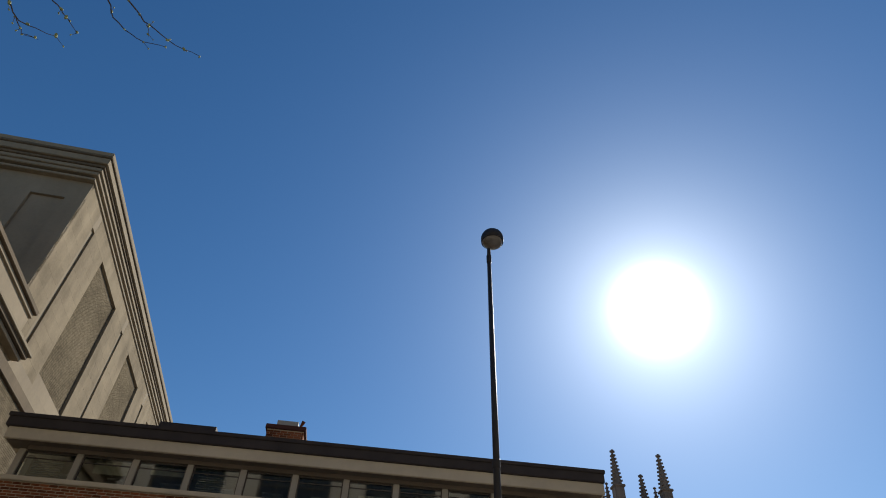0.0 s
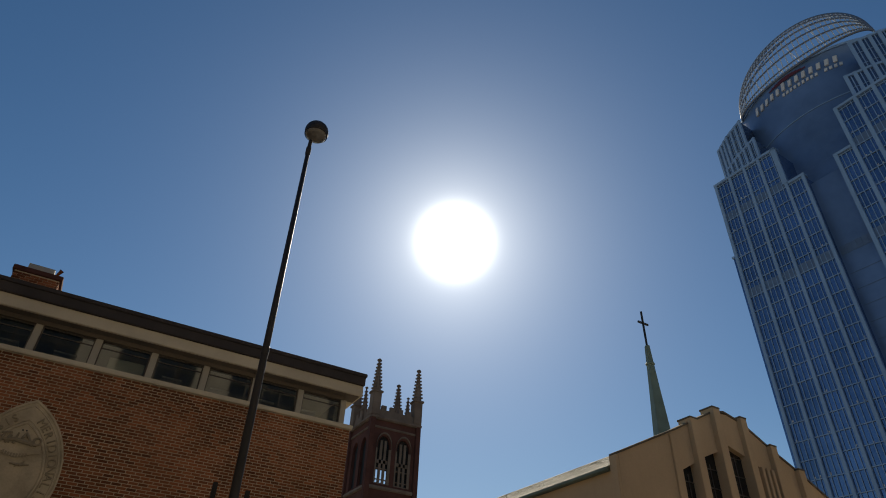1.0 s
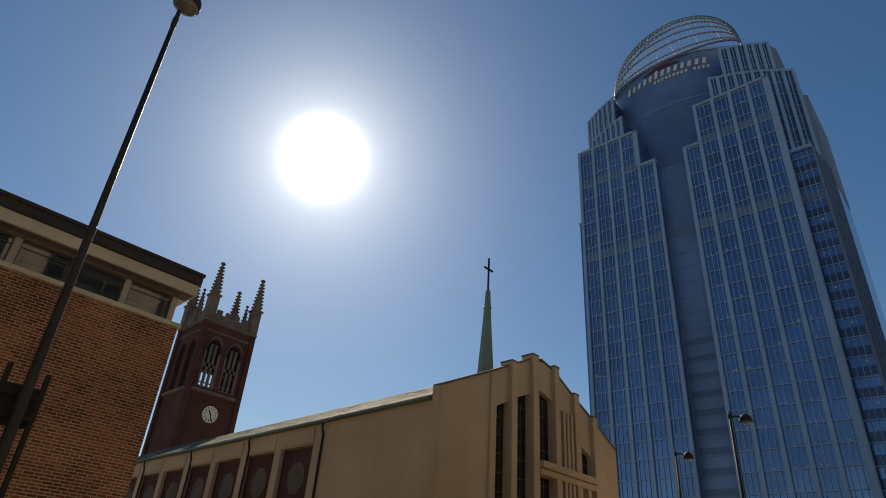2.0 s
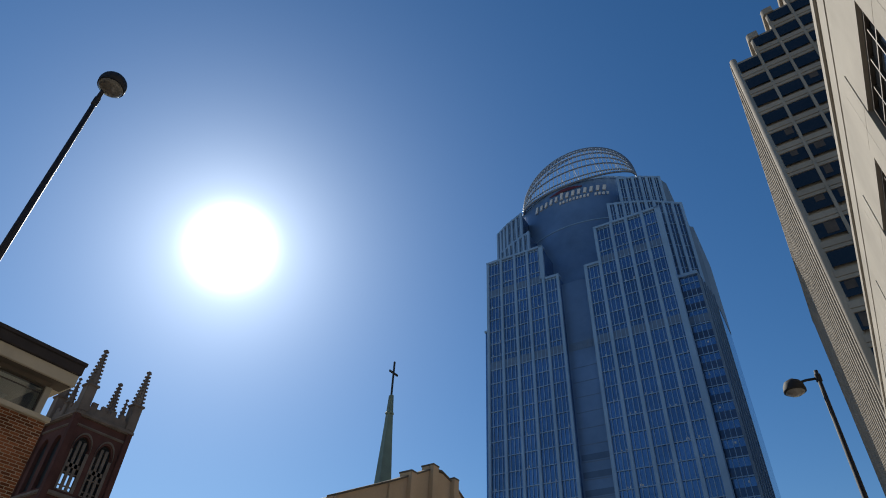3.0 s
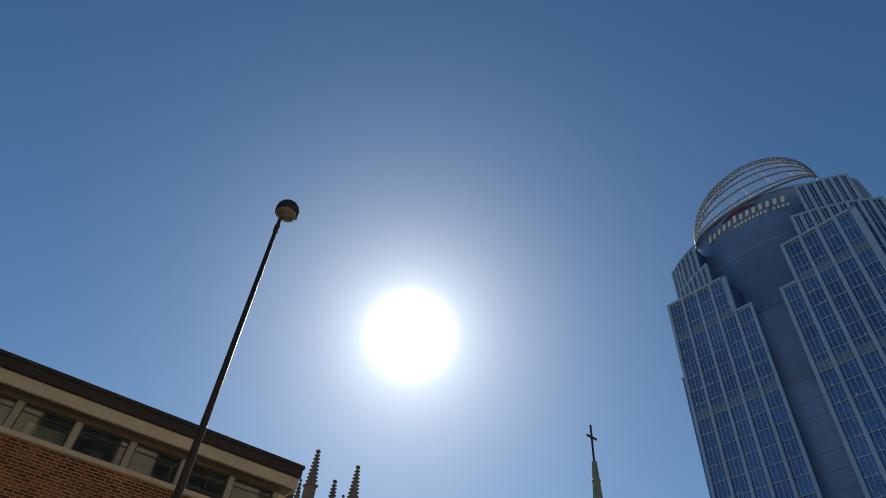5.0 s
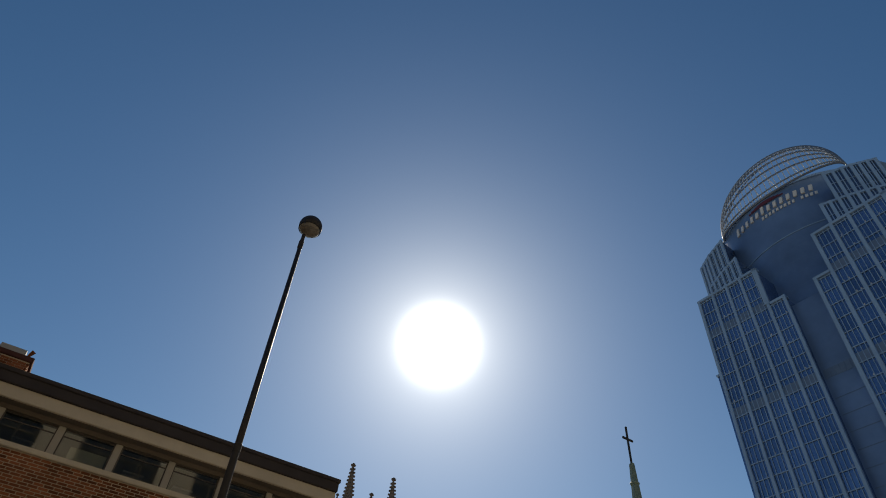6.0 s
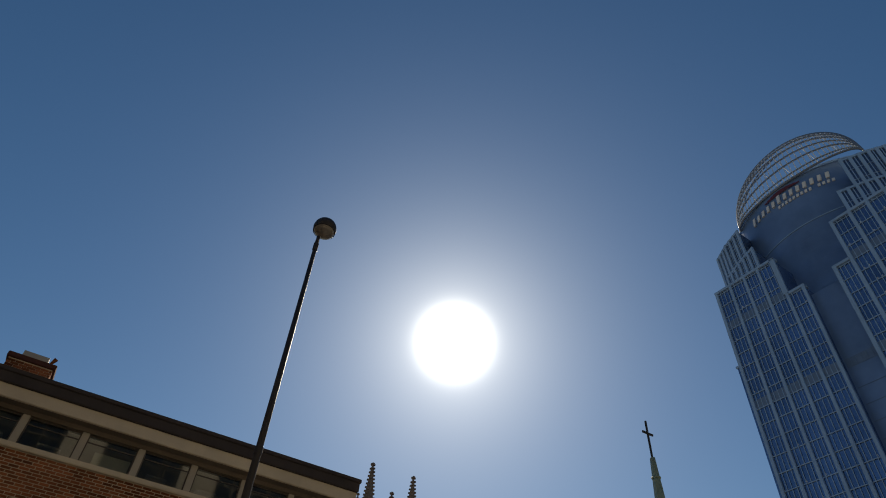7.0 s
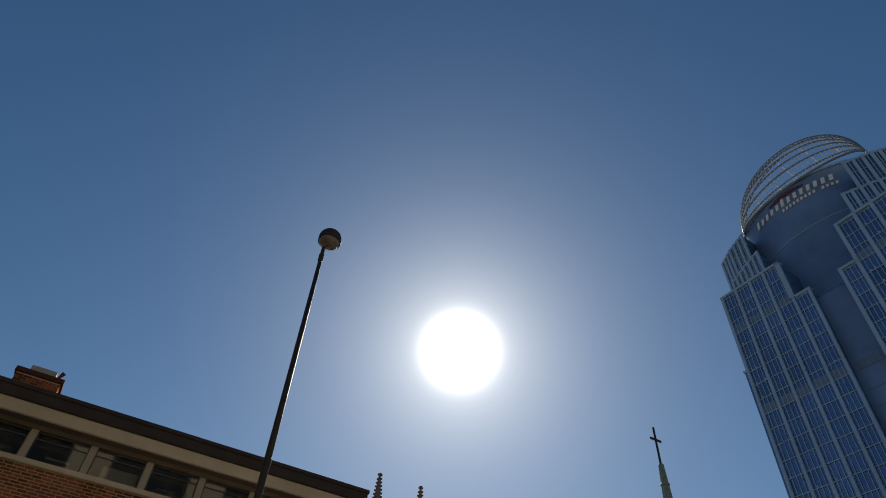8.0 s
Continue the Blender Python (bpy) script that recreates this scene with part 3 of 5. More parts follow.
    for r in ((GX0 - 0.1, GX1 + 0.1, GY0 - 0.1, GY0 + 0.4), (GX0 - 0.1, GX1 + 0.1, GY1 - 0.4, GY1 + 0.1),
              (GX0 - 0.1, GX0 + 0.4, GY0 + 0.4, GY1 - 0.4), (GX1 - 0.4, GX1 + 0.1, GY0 + 0.4, GY1 - 0.4)):
        box(par, *r, 39.6, 40.75)
    part("parapet", par, TOWER_STONE, b)
    for k in range(4):
        f = 1.45 + 1.55 * k
        for r in ((GX0 + f, GX0 + f + 0.85, GY0 - 0.1, GY0 + 0.4), (GX0 + f, GX0 + f + 0.85, GY1 - 0.4, GY1 + 0.1),
                  (GX0 - 0.1, GX0 + 0.4, GY0 + f, GY0 + f + 0.85), (GX1 - 0.4, GX1 + 0.1, GY0 + f, GY0 + f + 0.85)):
            part("merlon", boxes([(*r, 40.75, 41.5)]), TOWER_STONE, b)
    part("tower_roof", boxes([(GX0 + 0.4, GX1 - 0.4, GY0 + 0.4, GY1 - 0.4, 39.5, 39.7)]), ROOF_EDGE, b)
    for x in (GX0 + 0.3, GX1 - 0.3):
        for y in (GY0 + 0.3, GY1 - 0.3):
            pinnacle_parts(b, x, y, 39.6, 0.76, 4.2, 5.6)
    mx, my = (GX0 + GX1) / 2, (GY0 + GY1) / 2
    for x, y in ((GX0 + 0.1, my), (GX1 - 0.1, my), (mx, GY1 - 0.1)):
        pinnacle_parts(b, x, y, 39.6, 0.5, 2.2, 3.9)
    # clock
    cx, cz, r = 43.47, 25.2, 1.25
    bm = bmesh.new()
    lathe(bm, (0, 0, 0), [(r, 0), (r, 0.12), (r * 0.97, 0.16), (r * 0.93, 0.13), (0.01, 0.13)], 40)
    bmesh.ops.transform(bm, matrix=Matrix.Translation((cx, GY0, cz)) @ Matrix.Rotation(math.pi / 2, 4, "X"), verts=bm.verts)
    face = part("clock_face", bm, CLOCK_WHITE, b, "round white clock face", smooth=False)
    for k in range(12):
        a = k * math.pi / 6
        bm = box(bmesh.new(), -0.06, 0.06, -0.03, 0.0, 0.78, 1.08)
        bmesh.ops.transform(bm, matrix=Matrix.Translation((cx, GY0 - 0.13, cz)) @ Matrix.Rotation(a, 4, "Y"), verts=bm.verts)
        part("hour_mark", bm, BLACK, face)
    for a, ln, w in ((160, 1.0, 0.075), (-32, 0.66, 0.09)):
        bm = box(bmesh.new(), -w, w, -0.05, -0.02, -0.15, ln)
        bmesh.ops.transform(bm, matrix=Matrix.Translation((cx, GY0 - 0.14, cz)) @ Matrix.Rotation(radians(a), 4, "Y"), verts=bm.verts)
        part("clock_hand", bm, BLACK, face)
    return b


make_church_tower()

# ---------------------------------------------------------------- modern church
CX, CY = 23.5, 22.85


def make_modern_church():
    b = thing("modern_church", (32.6, 40, 0), "tan cast-stone modern church with stepped gable and copper spire", "church")
    gable = [(23.5, 12.25), (28.1, 14.45), (31.6, 16.25), (32.7, 16.5), (34.2, 16.15), (36.5, 15.0), (39.0, 13.9), (41.8, 12.5)]

    def top(x):
        for (xa, za), (xb, zb) in zip(gable, gable[1:]):
            if xa <= x <= xb:
                return za + (zb - za) * (x - xa) / (xb - xa)
        return 12.4

    wins = [(28.17, 29.24, 12.3, 12.85), (29.8, 31.42, 13.2, 13.9), (32.05, 33.84, 14.6, 14.1), (34.4, 36.15, 13.9, 13.2), (36.75, 38.4, 12.1, 11.4)]
    front = bmesh.new()
    x = 23.5
    for a, c, za, zc in wins:
        slab_y(front, [(x, 0), (a, 0), (a, top(a)), (x, top(x))], CY, CY + 0.6)
        slab_y(front, [(a, za), (c, zc), (c, top(c)), ((a + c) / 2, top((a + c) / 2)), (a, top(a))], CY, CY + 0.6)
        slab_y(front, [(a, 0), (c, 0), (c, 3.0), (a, 3.0)], CY, CY + 0.6)
        x = c
    slab_y(front, [(x, 0), (41.8, 0), (41.8, top(41.8)), (39.0, top(39.0)), (x, top(x))], CY, CY + 0.6)
    part("front_wall", front, STONE_TAN, b)
    cop = bmesh.new()
    for (xa, za), (xb, zb) in zip(gable, gable[1:]):
        slab_y(cop, [(xa, za), (xb, zb), (xb, zb + 0.12), (xa, za + 0.12)], CY - 0.08, CY + 0.68)
    part("coping", cop, LIME_DARK, b)
    for a, c, zt in ((27.5, 27.95, None), (29.24, 29.8, 15.42), (31.42, 32.05, 16.55), (33.84, 34.4, 16.45), (36.15, 36.75, 15.2), (38.4, 39.0, 14.16)):
        d = 0.3 if zt else 0.12
        z = zt or top(a) - 0.05
        part("pier", box(bmesh.new(), a, c, CY - d, CY + 0.02, 0, z, bevel=0.02), STONE_TAN, b)
        if zt:
            part("pier_cap", box(bmesh.new(), a - 0.02, c + 0.02, CY - d - 0.02, CY + 0.66, z - 0.06, z + 0.05, bevel=0.015), LIME_DARK, b)
            part("pier_head", box(bmesh.new(), a, c, CY + 0.02, CY + 0.6, top(a) - 0.3, z - 0.06, bevel=0.01), STONE_TAN, b)
    for a, c, za, zc in wins:
        w = part("window", slab_y(bmesh.new(), [(a, 3.0), (c, 3.0), (c, zc), (a, za)], CY + 0.34, CY + 0.36), DARK_GLASS, b, "tall dark leaded window")
        bars = bmesh.new()
        k = 3.4
        while k < max(za, zc):
            box(bars, a, c, CY + 0.30, CY + 0.345, k, k + 0.06)
            k += 1.05
        for f in (0.33, 0.66):
            xm = a + (c - a) * f
            box(bars, xm - 0.03, xm + 0.03, CY + 0.31, CY + 0.345, 3.0, min(za, zc) - 0.05)
        part("window_bar", bars, STEEL_FRAME, w)
    # entrance composition right of the middle
    part("beam", box(bmesh.new(), 32.05, 38.4, CY - 0.55, CY + 0.3, 9.55, 9.95, bevel=0.03), STONE_TAN, b)
    part("beam", box(bmesh.new(), 32.05, 38.4, CY - 0.4, CY + 0.3, 9.15, 9.5, bevel=0.03), STONE_TAN, b)
    for x in (34.85, 35.3, 35.75):
        part("fin", box(bmesh.new(), x - 0.12, x + 0.12, CY - 0.3, CY + 0.3, 3.0, 13.6, bevel=0.02), STONE_TAN, b)
    part("fin", box(bmesh.new(), 37.4, 37.75, CY - 0.3, CY + 0.3, 3.0, 9.2, bevel=0.02), STONE_TAN, b)
    # nave side wall: plain front length, then window bays
    rows = [(CX, CX + 0.5, CY + 0.6, 33.0, 0, 11.6), (CX + 0.02, CX + 0.5, 33.0, 76, 10.3, 11.6), (CX, CX + 0.5, 33.0, 76, 0, 4.0),
            (CX + 0.3, CX + 0.5, 33.0, 76, 4.0, 10.3), (41.3, 41.8, CY + 0.6, 76, 0, 11.4), (CX, 41.8, 75.5, 76, 0, 11.4)]
    for r in rows:
        part("side_wall", boxes([r]), STONE_TAN, b)
    part("corner_pier", box(bmesh.new(), CX - 0.16, CX + 0.02, CY + 0.02, CY + 0.55, 0, 12.2, bevel=0.02), STONE_TAN, b)
    for k in range(11):
        y = 33.0 + 4.3 * k
        if y > 75:
            break
        part("pilaster", box(bmesh.new(), CX - 0.1, CX + 0.2, y, y + 0.75, 0, 10.3, bevel=0.02), STONE_TAN, b)
        part("lintel", box(bmesh.new(), CX - 0.05, CX + 0.04, y + 0.9, y + 4.15, 10.4, 11.3, bevel=0.02), STONE_TAN, b)
        w = part("window", boxes([(CX + 0.24, CX + 0.27, y + 0.75, y + 4.3, 4.0, 10.25)]), TOWER_BRICK, b, "dark red panelled window bay")
        oct_ = bmesh.new()
        ring = [(y + 2.5 + 0.95 * math.cos(t), 8.4 + 1.05 * math.sin(t)) for t in (radians(22.5 + 45 * q) for q in range(8))]
        f = [oct_.verts.new((CX + 0.2, p, q)) for p, q in ring]
        g = [oct_.verts.new((CX + 0.24, p, q)) for p, q in ring]
        oct_.faces.new(f)
        for i in range(8):
            j = (i + 1) % 8
            oct_.faces.new((f[j], f[i], g[i], g[j]))
        part("roundel", oct_, LIME_DARK, w, "eight-sided grey stone tracery")
        if k % 2 == 0:
            part("downpipe", tube(bmesh.new(), [(CX - 0.22, y - 0.1, 11.6), (CX - 0.22, y - 0.1, 11.2), (CX - 0.08, y - 0.1, 10.8), (CX - 0.08, y - 0.1, 0)], 0.07), BLACK, b)
    part("gutter", box(bmesh.new(), CX - 0.35, CX + 0.1, CY + 0.65, 76, 11.52, 11.67, bevel=0.03), COPPER, b, "green copper gutter")
    # roof slopes with their courses of slates
    eave, ridge = 11.7, 32.0
    rise = (16.15 - eave) / (ridge - CX + 0.25)
    for s in (1, -1):
        e, r = (CX - 0.25, ridge) if s > 0 else (42.05, ridge)
        bm = bmesh.new()
        pts = [(e, eave), (r, 16.15), (r, 15.95), (e, eave - 0.2)]
        slab_y(bm, pts, CY + 0.6, 76)
        part("roof", bm, ROOF_TILE, b)
    verts, faces = [], []
    off = base_of(b)
    rng = random.Random(8)
    for i in range(13):
        x0 = CX - 0.3 + 0.66 * i
        for k in range(88):
            y0 = CY + 0.7 + 0.6 * k + (0.3 if i % 2 else 0)
            lift = 0.012 + 0.012 * rng.random()
            v = len(verts)
            for xx, dz in ((x0, lift + 0.012), (x0 + 0.7, 0.004)):
                for yy in (y0, y0 + 0.58):
                    for tt in (0, -0.012):
                        verts.append((xx - off.x, yy - off.y, eave + (xx - CX + 0.25) * rise + dz + tt - off.z))
            faces += [(v, v + 2, v + 3, v + 1), (v + 4, v + 5, v + 7, v + 6), (v, v + 1, v + 5, v + 4), (v + 2, v + 6, v + 7, v + 3), (v, v + 4, v + 6, v + 2), (v + 1, v + 3, v + 7, v + 5)]
    me = bpy.data.meshes.new("slate")
    me.from_pydata(verts, [], faces)
    me.materials.append(ROOF_TILE)
    sl = new("slate", me)
    sl.parent = b
    tagged(sl, kind="stuff")
    # spire and cross
    sx, sy = 32.4, 27.4
    bm = bmesh.new()
    lathe(bm, (sx, sy, 14.4), [(0.74, 0), (0.6, 2.2), (0.38, 5.3), (0.19, 8.5), (0.12, 8.55)], 4)
    bmesh.ops.rotate(bm, cent=(sx, sy, 0), matrix=Matrix.Rotation(radians(20), 3, "Z"), verts=bm.verts)
    sp = part("spire", bm, COPPER, b, "slender green copper spire")
    part("spire_collar", lathe(bmesh.new(), (sx, sy, 21.4), [(0.3, 0), (0.33, 0.08), (0.3, 0.16)], 8), COPPER, sp)
    bm = bmesh.new()
    box(bm, sx - 0.055, sx + 0.055, sy - 0.055, sy + 0.055, 22.9, 25.75)
    box(bm, sx - 0.5, sx + 0.5, sy - 0.05, sy + 0.05, 24.7, 24.84)
    part("cross", bm, BLACK, b, "thin dark metal cross")
    return b


make_modern_church()

# ---------------------------------------------------------------- glass office tower
FLOOR, BAND_Z = 4.62, 97.7
TY = 57.35
LEFT_PIERS = [86.89, 81.78, 76.64, 71.88, 66.61, 61.72]
RIGHT_PIERS = [52.18, 47.39, 42.09, 37.12, 32.03, 27.23]
WING_TOP, STEP_TOP = 140.6, 126.5
SIGN_Y0, SIGN_STEP, SIGN_Y1, SIGN_Z = 71.6, 2.24, 61.0, 167.3


def strip_wall(parent, p, q, z0, z1, bays):
    """Broad upright fins with a thin mullion between them and floor lines, proud of a glazed facet."""
    p, q = Vector(p), Vector(q)
    d = (q - p)
    ln = d.length
    d.normalize()
    nrm = Vector((d.y, -d.x))
    if nrm.x > 0:
        nrm = -nrm

    def bar(name, a, e, out, za, zb, material=PIER):
        bm = bmesh.new()
        prism(bm, [(a.x, a.y), (e.x, e.y), (e.x + nrm.x * out, e.y + nrm.y * out), (a.x + nrm.x * out, a.y + nrm.y * out)], za, zb)
        bmesh.ops.recalc_face_normals(bm, faces=bm.faces[:])
        part(name, bm, material, parent)

    for i in range(bays + 1):
        c = p + d * (ln * i / bays)
        bar("setback_fin", c - d * 0.48, c + d * 0.48, 0.6, z0, z1)
        if i < bays:
            c = p + d * (ln * (i + 0.5) / bays)
            bar("setback_mullion", c - d * 0.12, c + d * 0.12, 0.3, z0, z1 - 0.4)
    z = z1 - 0.8
    while z > z0:
        top = z == z1 - 0.8
        bar("floor_line", p, q, 0.5 if top else 0.2, z, z + (0.8 if top else 0.18))
        z -= FLOOR


def plan(bm, outline, z0, z1):
    prism(bm, outline, z0, z1)
    bmesh.ops.recalc_face_normals(bm, faces=bm.faces[:])
    return bm


def make_glass_tower():
    t = thing("office_tower", (170, TY, 0), "blue glass office tower with silver piers and a domed steel crown", "skyscraper")
    X = 150.0
    for r in ((X + 0.06, 190, 66.6, 86.9, 0, 140.2), (X + 0.06, 190, 61.7, 66.6, 0, 126.1), (X + 0.2, 190, 86.9, 88.25, 0, 112.5),
              (X + 0.06, 190, 47.4, 52.2, 0, 126.1), (X + 0.06, 190, 27.2, 47.4, 0, 140.2)):
        part("core_glass", boxes([r]), TINT_GLASS, t, "dark blue glass")
    # flank beside the front: a lower bay with a ledge, and the plain body behind it
    part("core_glass", plan(bmesh.new(), [(153.0, 27.2), (153.0, 21.25), (166.0, 19.7), (190, 19.7), (190, 27.2)], 0, 113.9), TINT_GLASS, t)
    part("flank_wall", plan(bmesh.new(), [(164.6, 27.0), (164.6, 21.0), (166.0, 19.6), (190, 19.6), (190, 27.0)], 113.9, 141.8), FLANK_SHADE, t, "plain grey flank in a shaded tone")
    part("flank_ledge", boxes([(152.3, 154.2, 21.0, 26.6, 113.9, 114.9)]), PIER, t)
    d = Vector((13.0, -1.55)).normalized()
    for k in range(6):
        c = Vector((153.2, 21.2)) + d * 2.45 * k
        part("flank_fin", boxes([(c.x - 0.4, c.x + 0.4, c.y - 0.45, c.y + 0.12, 0, 113.9)]), FLANK_SHADE, t)
    # the curved drum between the wings
    DR, DC = 34.2, (192.9, TY + 0.8)
    arcs = [(DC[0] - DR * math.cos(a), DC[1] + DR * math.sin(a)) for a in (radians(40.0 - 80.0 * i / 32) for i in range(33))]
    drum = plan(bmesh.new(), (arcs + [(190, arcs[-1][1]), (190, arcs[0][1])])[::-1], 0, 173.6)
    part("drum", drum, DRUM_GLASS, t, "dark curved glass drum")
    for out, back, z0, z1 in ((0.35, 1.0, 173.6, 174.5), (0.2, 0.3, 153.4, 153.7)):
        ring = plan(bmesh.new(), ([(x - out, y) for x, y in arcs] + [(x + back, y) for x, y in arcs[::-1]])[::-1], z0, z1)
        part("coping", ring, PIER, t)
    lines = bmesh.new()
    z = 120.0
    while z < 152:
        for (ax, ay), (cx, cy) in zip(arcs, arcs[1:]):
            v = [lines.verts.new(p) for p in ((ax - 0.06, ay, z), (cx - 0.06, cy, z), (cx - 0.06, cy, z + 0.16), (ax - 0.06, ay, z + 0.16))]
            lines.faces.new(v)
        z += FLOOR
    tagged(part("drum_line", lines, DRUM_GLASS, t), kind="stuff")
    # slot front: recessed dark glass, its mechanical floor and the dark floors below
    part("slot_glass", boxes([(152.5, 156, 52.2, 61.7, 0, 124)]), DRUM_GLASS, t)
    for k in range(6):
        part("slot_band", boxes([(152.4, 152.5, 52.8 + 1.43 * k, 54.15 + 1.43 * k, 99.0, 101.6)]), MECH, t)
    rows = []
    for k in range(1, 27):
        z = BAND_Z + FLOOR * (k - 21)
        if z < 96:
            rows.append((152.42, 152.5, 52.7, 61.2, z, z + 0.2))
            # lower slot floors: shade of a recess put in as flat darker strips
            if z < 66:
                part("slot_band", boxes([(152.44, 152.5, 52.7, 61.2, z + 0.5, z + 2.1)]), SLOT_SHADE, t, "flat floor band darkened as recess shade")
    many_boxes("slot_line", rows, MECH, t)
    # piers of the two wings

    def top_of(y):
        return STEP_TOP if 47.6 < y < 66.4 else WING_TOP

    for y in LEFT_PIERS + RIGHT_PIERS:
        w = 0.46 if y > 55 else 0.52
        part("pier", box(bmesh.new(), X - 0.6, X + 0.05, y - w, y + w, 0, top_of(y), bevel=0.08), PIER, t)
    part("corner_pier", boxes([(X - 0.65, X + 2.0, 26.35, 27.9, 0, WING_TOP)]), PIER, t)
    part("pier", boxes([(X - 0.65, X + 0.05, 66.0, 67.5, STEP_TOP, WING_TOP)]), PIER, t)
    for c in ((X - 0.65, X + 1.5, 66.0, 87.4, WING_TOP - 0.7, WING_TOP + 0.1), (X - 0.65, X + 1.5, 61.2, 66.0, STEP_TOP - 0.7, STEP_TOP + 0.1),
              (X - 0.65, X + 1.5, 47.9, 52.7, STEP_TOP - 0.7, STEP_TOP + 0.1), (X - 0.65, X + 1.5, 26.4, 47.9, WING_TOP - 0.7, WING_TOP + 0.1),
              (X - 0.2, X + 1.5, 86.9, 88.5, 112.3, 112.9)):
        part("parapet", boxes([c]), PIER, t)
    # mullions and floor lines, proud of the glass
    rows = []
    floors = [BAND_Z + FLOOR * (k - 20) for k in range(0, 30)]
    bays = list(zip(LEFT_PIERS, LEFT_PIERS[1:])) + list(zip(RIGHT_PIERS, RIGHT_PIERS[1:]))
    for hi, lo in bays:
        ztop = top_of((hi + lo) / 2)
        for f in (0.25, 0.5, 0.75):
            y = lo + (hi - lo) * f
            rows.append((X - 0.24, X - 0.05, y - 0.09, y + 0.09, 0, ztop - 0.6))
        for z in floors:
            if z < ztop - 1:
                rows.append((X - 0.26, X - 0.05, lo + 0.4, hi - 0.4, z - 0.11, z + 0.11))
    for z in floors:
        if z < 112:
            rows.append((152.75, 152.98, 21.3, 26.4, z - 0.12, z + 0.12))
    for k in range(1, 4):
        rows.append((152.72, 152.98, 21.3 + 1.28 * k - 0.08, 21.3 + 1.28 * k + 0.08, 0, 113.4))
    many_boxes("mullion", rows, PIER, t)
    # half of each flank floor: recess shadow painted as a flat dark strip
    for z in floors:
        if z < 108 and abs(z - BAND_Z) > 1:
            part("flank_band", boxes([(152.93, 152.99, 21.3, 26.4, z + 0.3, z + 2.3)]), BAND_SHADE, t, "glass band darkened as recess shade")
    part("flank_band", boxes([(152.9, 152.99, 21.3, 26.4, BAND_Z + 0.4, BAND_Z + 2.9)]), MECH, t, "pale louvred band")
    for hi, lo in bays:
        part("mechanical_band", boxes([(X - 0.12, X - 0.05, lo + 0.5, hi - 0.5, BAND_Z + 0.1, BAND_Z + 2.8)]), MECH, t, "pale louvred band")
        if top_of((hi + lo) / 2) > 130:
            part("mechanical_band", boxes([(X - 0.12, X - 0.05, lo + 0.5, hi - 0.5, 125.6, 128.3)]), MECH, t, "pale louvred band")
    # upper setbacks, curving back on both sides of the drum
    for s in (1, -1):
        low = [(153.2, TY + s * 14.8), (155.6, TY + s * 21.6), (158.9, TY + s * 28.4), (164.3, TY + s * 36.0)]
        high = [(156.85, TY + s * 18.8), (159.7, TY + s * 25.8), (163.1, TY + s * 31.6)]
        if s > 0:
            low[3] = (162.5, TY + 29.5)
        for front, z0, z1, counts in ((low, 114.0, 152.0, (3, 3, 3)), (high, 140.0, 166.0, (3, 3))):
            back = [(190, front[-1][1]), (190, front[0][1])]
            part("setback_glass", plan(bmesh.new(), front + back, z0, z1 - 0.3), SETBACK_GLASS, t)
            for (p, q), f in zip(zip(front, front[1:]), counts):
                if s > 0 and q == (162.5, TY + 29.5):
                    continue
                strip_wall(t, p, q, z0 if q[0] == 164.3 else 138.0, z1, f)
        part("setback_flank", plan(bmesh.new(), [(163.3, TY + s * 31.4), (167.5, TY + s * 33.2), (190, TY + s * 33.2), (190, TY + s * 31.4)], 139, 166.0), FLANK_SHADE, t)
    # the steel crown: arcs from the drum's rim up to an upright arch, and ribs across them
    C, R, zb = (165.4, TY - 1.4), 22.5, 173.5

    def crown(phi, th):
        s = math.sin(phi)
        return (C[0] - 7.0 * s * math.cos(th), C[1] + R * math.cos(phi), zb + 23.9 * s * math.sin(th))

    for i, th in enumerate((0.0, 0.1, 0.32, 0.52, 0.72, 0.92, 1.12, 1.34, 1.57)):
        bm = tube(bmesh.new(), [crown(math.pi * k / 40, th) for k in range(41)], 0.36 if i in (0, 8) else 0.3, 6)
        part("crown_arc", bm, TIARA, t, "grey steel arc")
    back = [(p[0] + 2.4, p[1], p[2] + 0.3) for p in (crown(math.pi * k / 40, 1.57) for k in range(41))]
    part("crown_arc", tube(bmesh.new(), back, 0.3, 6), TIARA, t, "grey steel arc")
    ribs = bmesh.new()
    for k in range(1, 64):
        a = crown(math.pi * k / 64, 1.57)
        tube(ribs, [a, (a[0] + 2.4, a[1], a[2] + 0.3)], 0.16, 4)
    for k in range(1, 60):
        a, c = crown(math.pi * k / 60, 0.0), crown(math.pi * k / 60, 0.1)
        tube(ribs, [a, c], 0.22, 4)
    for k in range(2, 39):
        tube(ribs, [crown(math.pi * (k + 2.2 * math.cos(math.pi * k / 40) * j / 8) / 40, 0.1 + 1.47 * j / 8) for j in range(9)], 0.19, 5)
    part("crown_rib", ribs, RIB_WHITE, t, "thin white steel ribs")
    props = bmesh.new()
    for k in (5, 8, 11, 13, 16, 19):
        a, c = crown(math.pi * k / 24, 0.1), crown(math.pi * (k - 1.5) / 24, 1.1)
        tube(props, [(a[0] + 2.0, a[1], a[2]), c], 0.16, 6)
    part("crown_prop", props, RIB_WHITE, t, "slanting white steel props")
    part("drum_roof", prism(bmesh.new(), [(164, 45), (188, 42), (188, 76), (164, 72)], 173.0, 173.4), PIER, t)

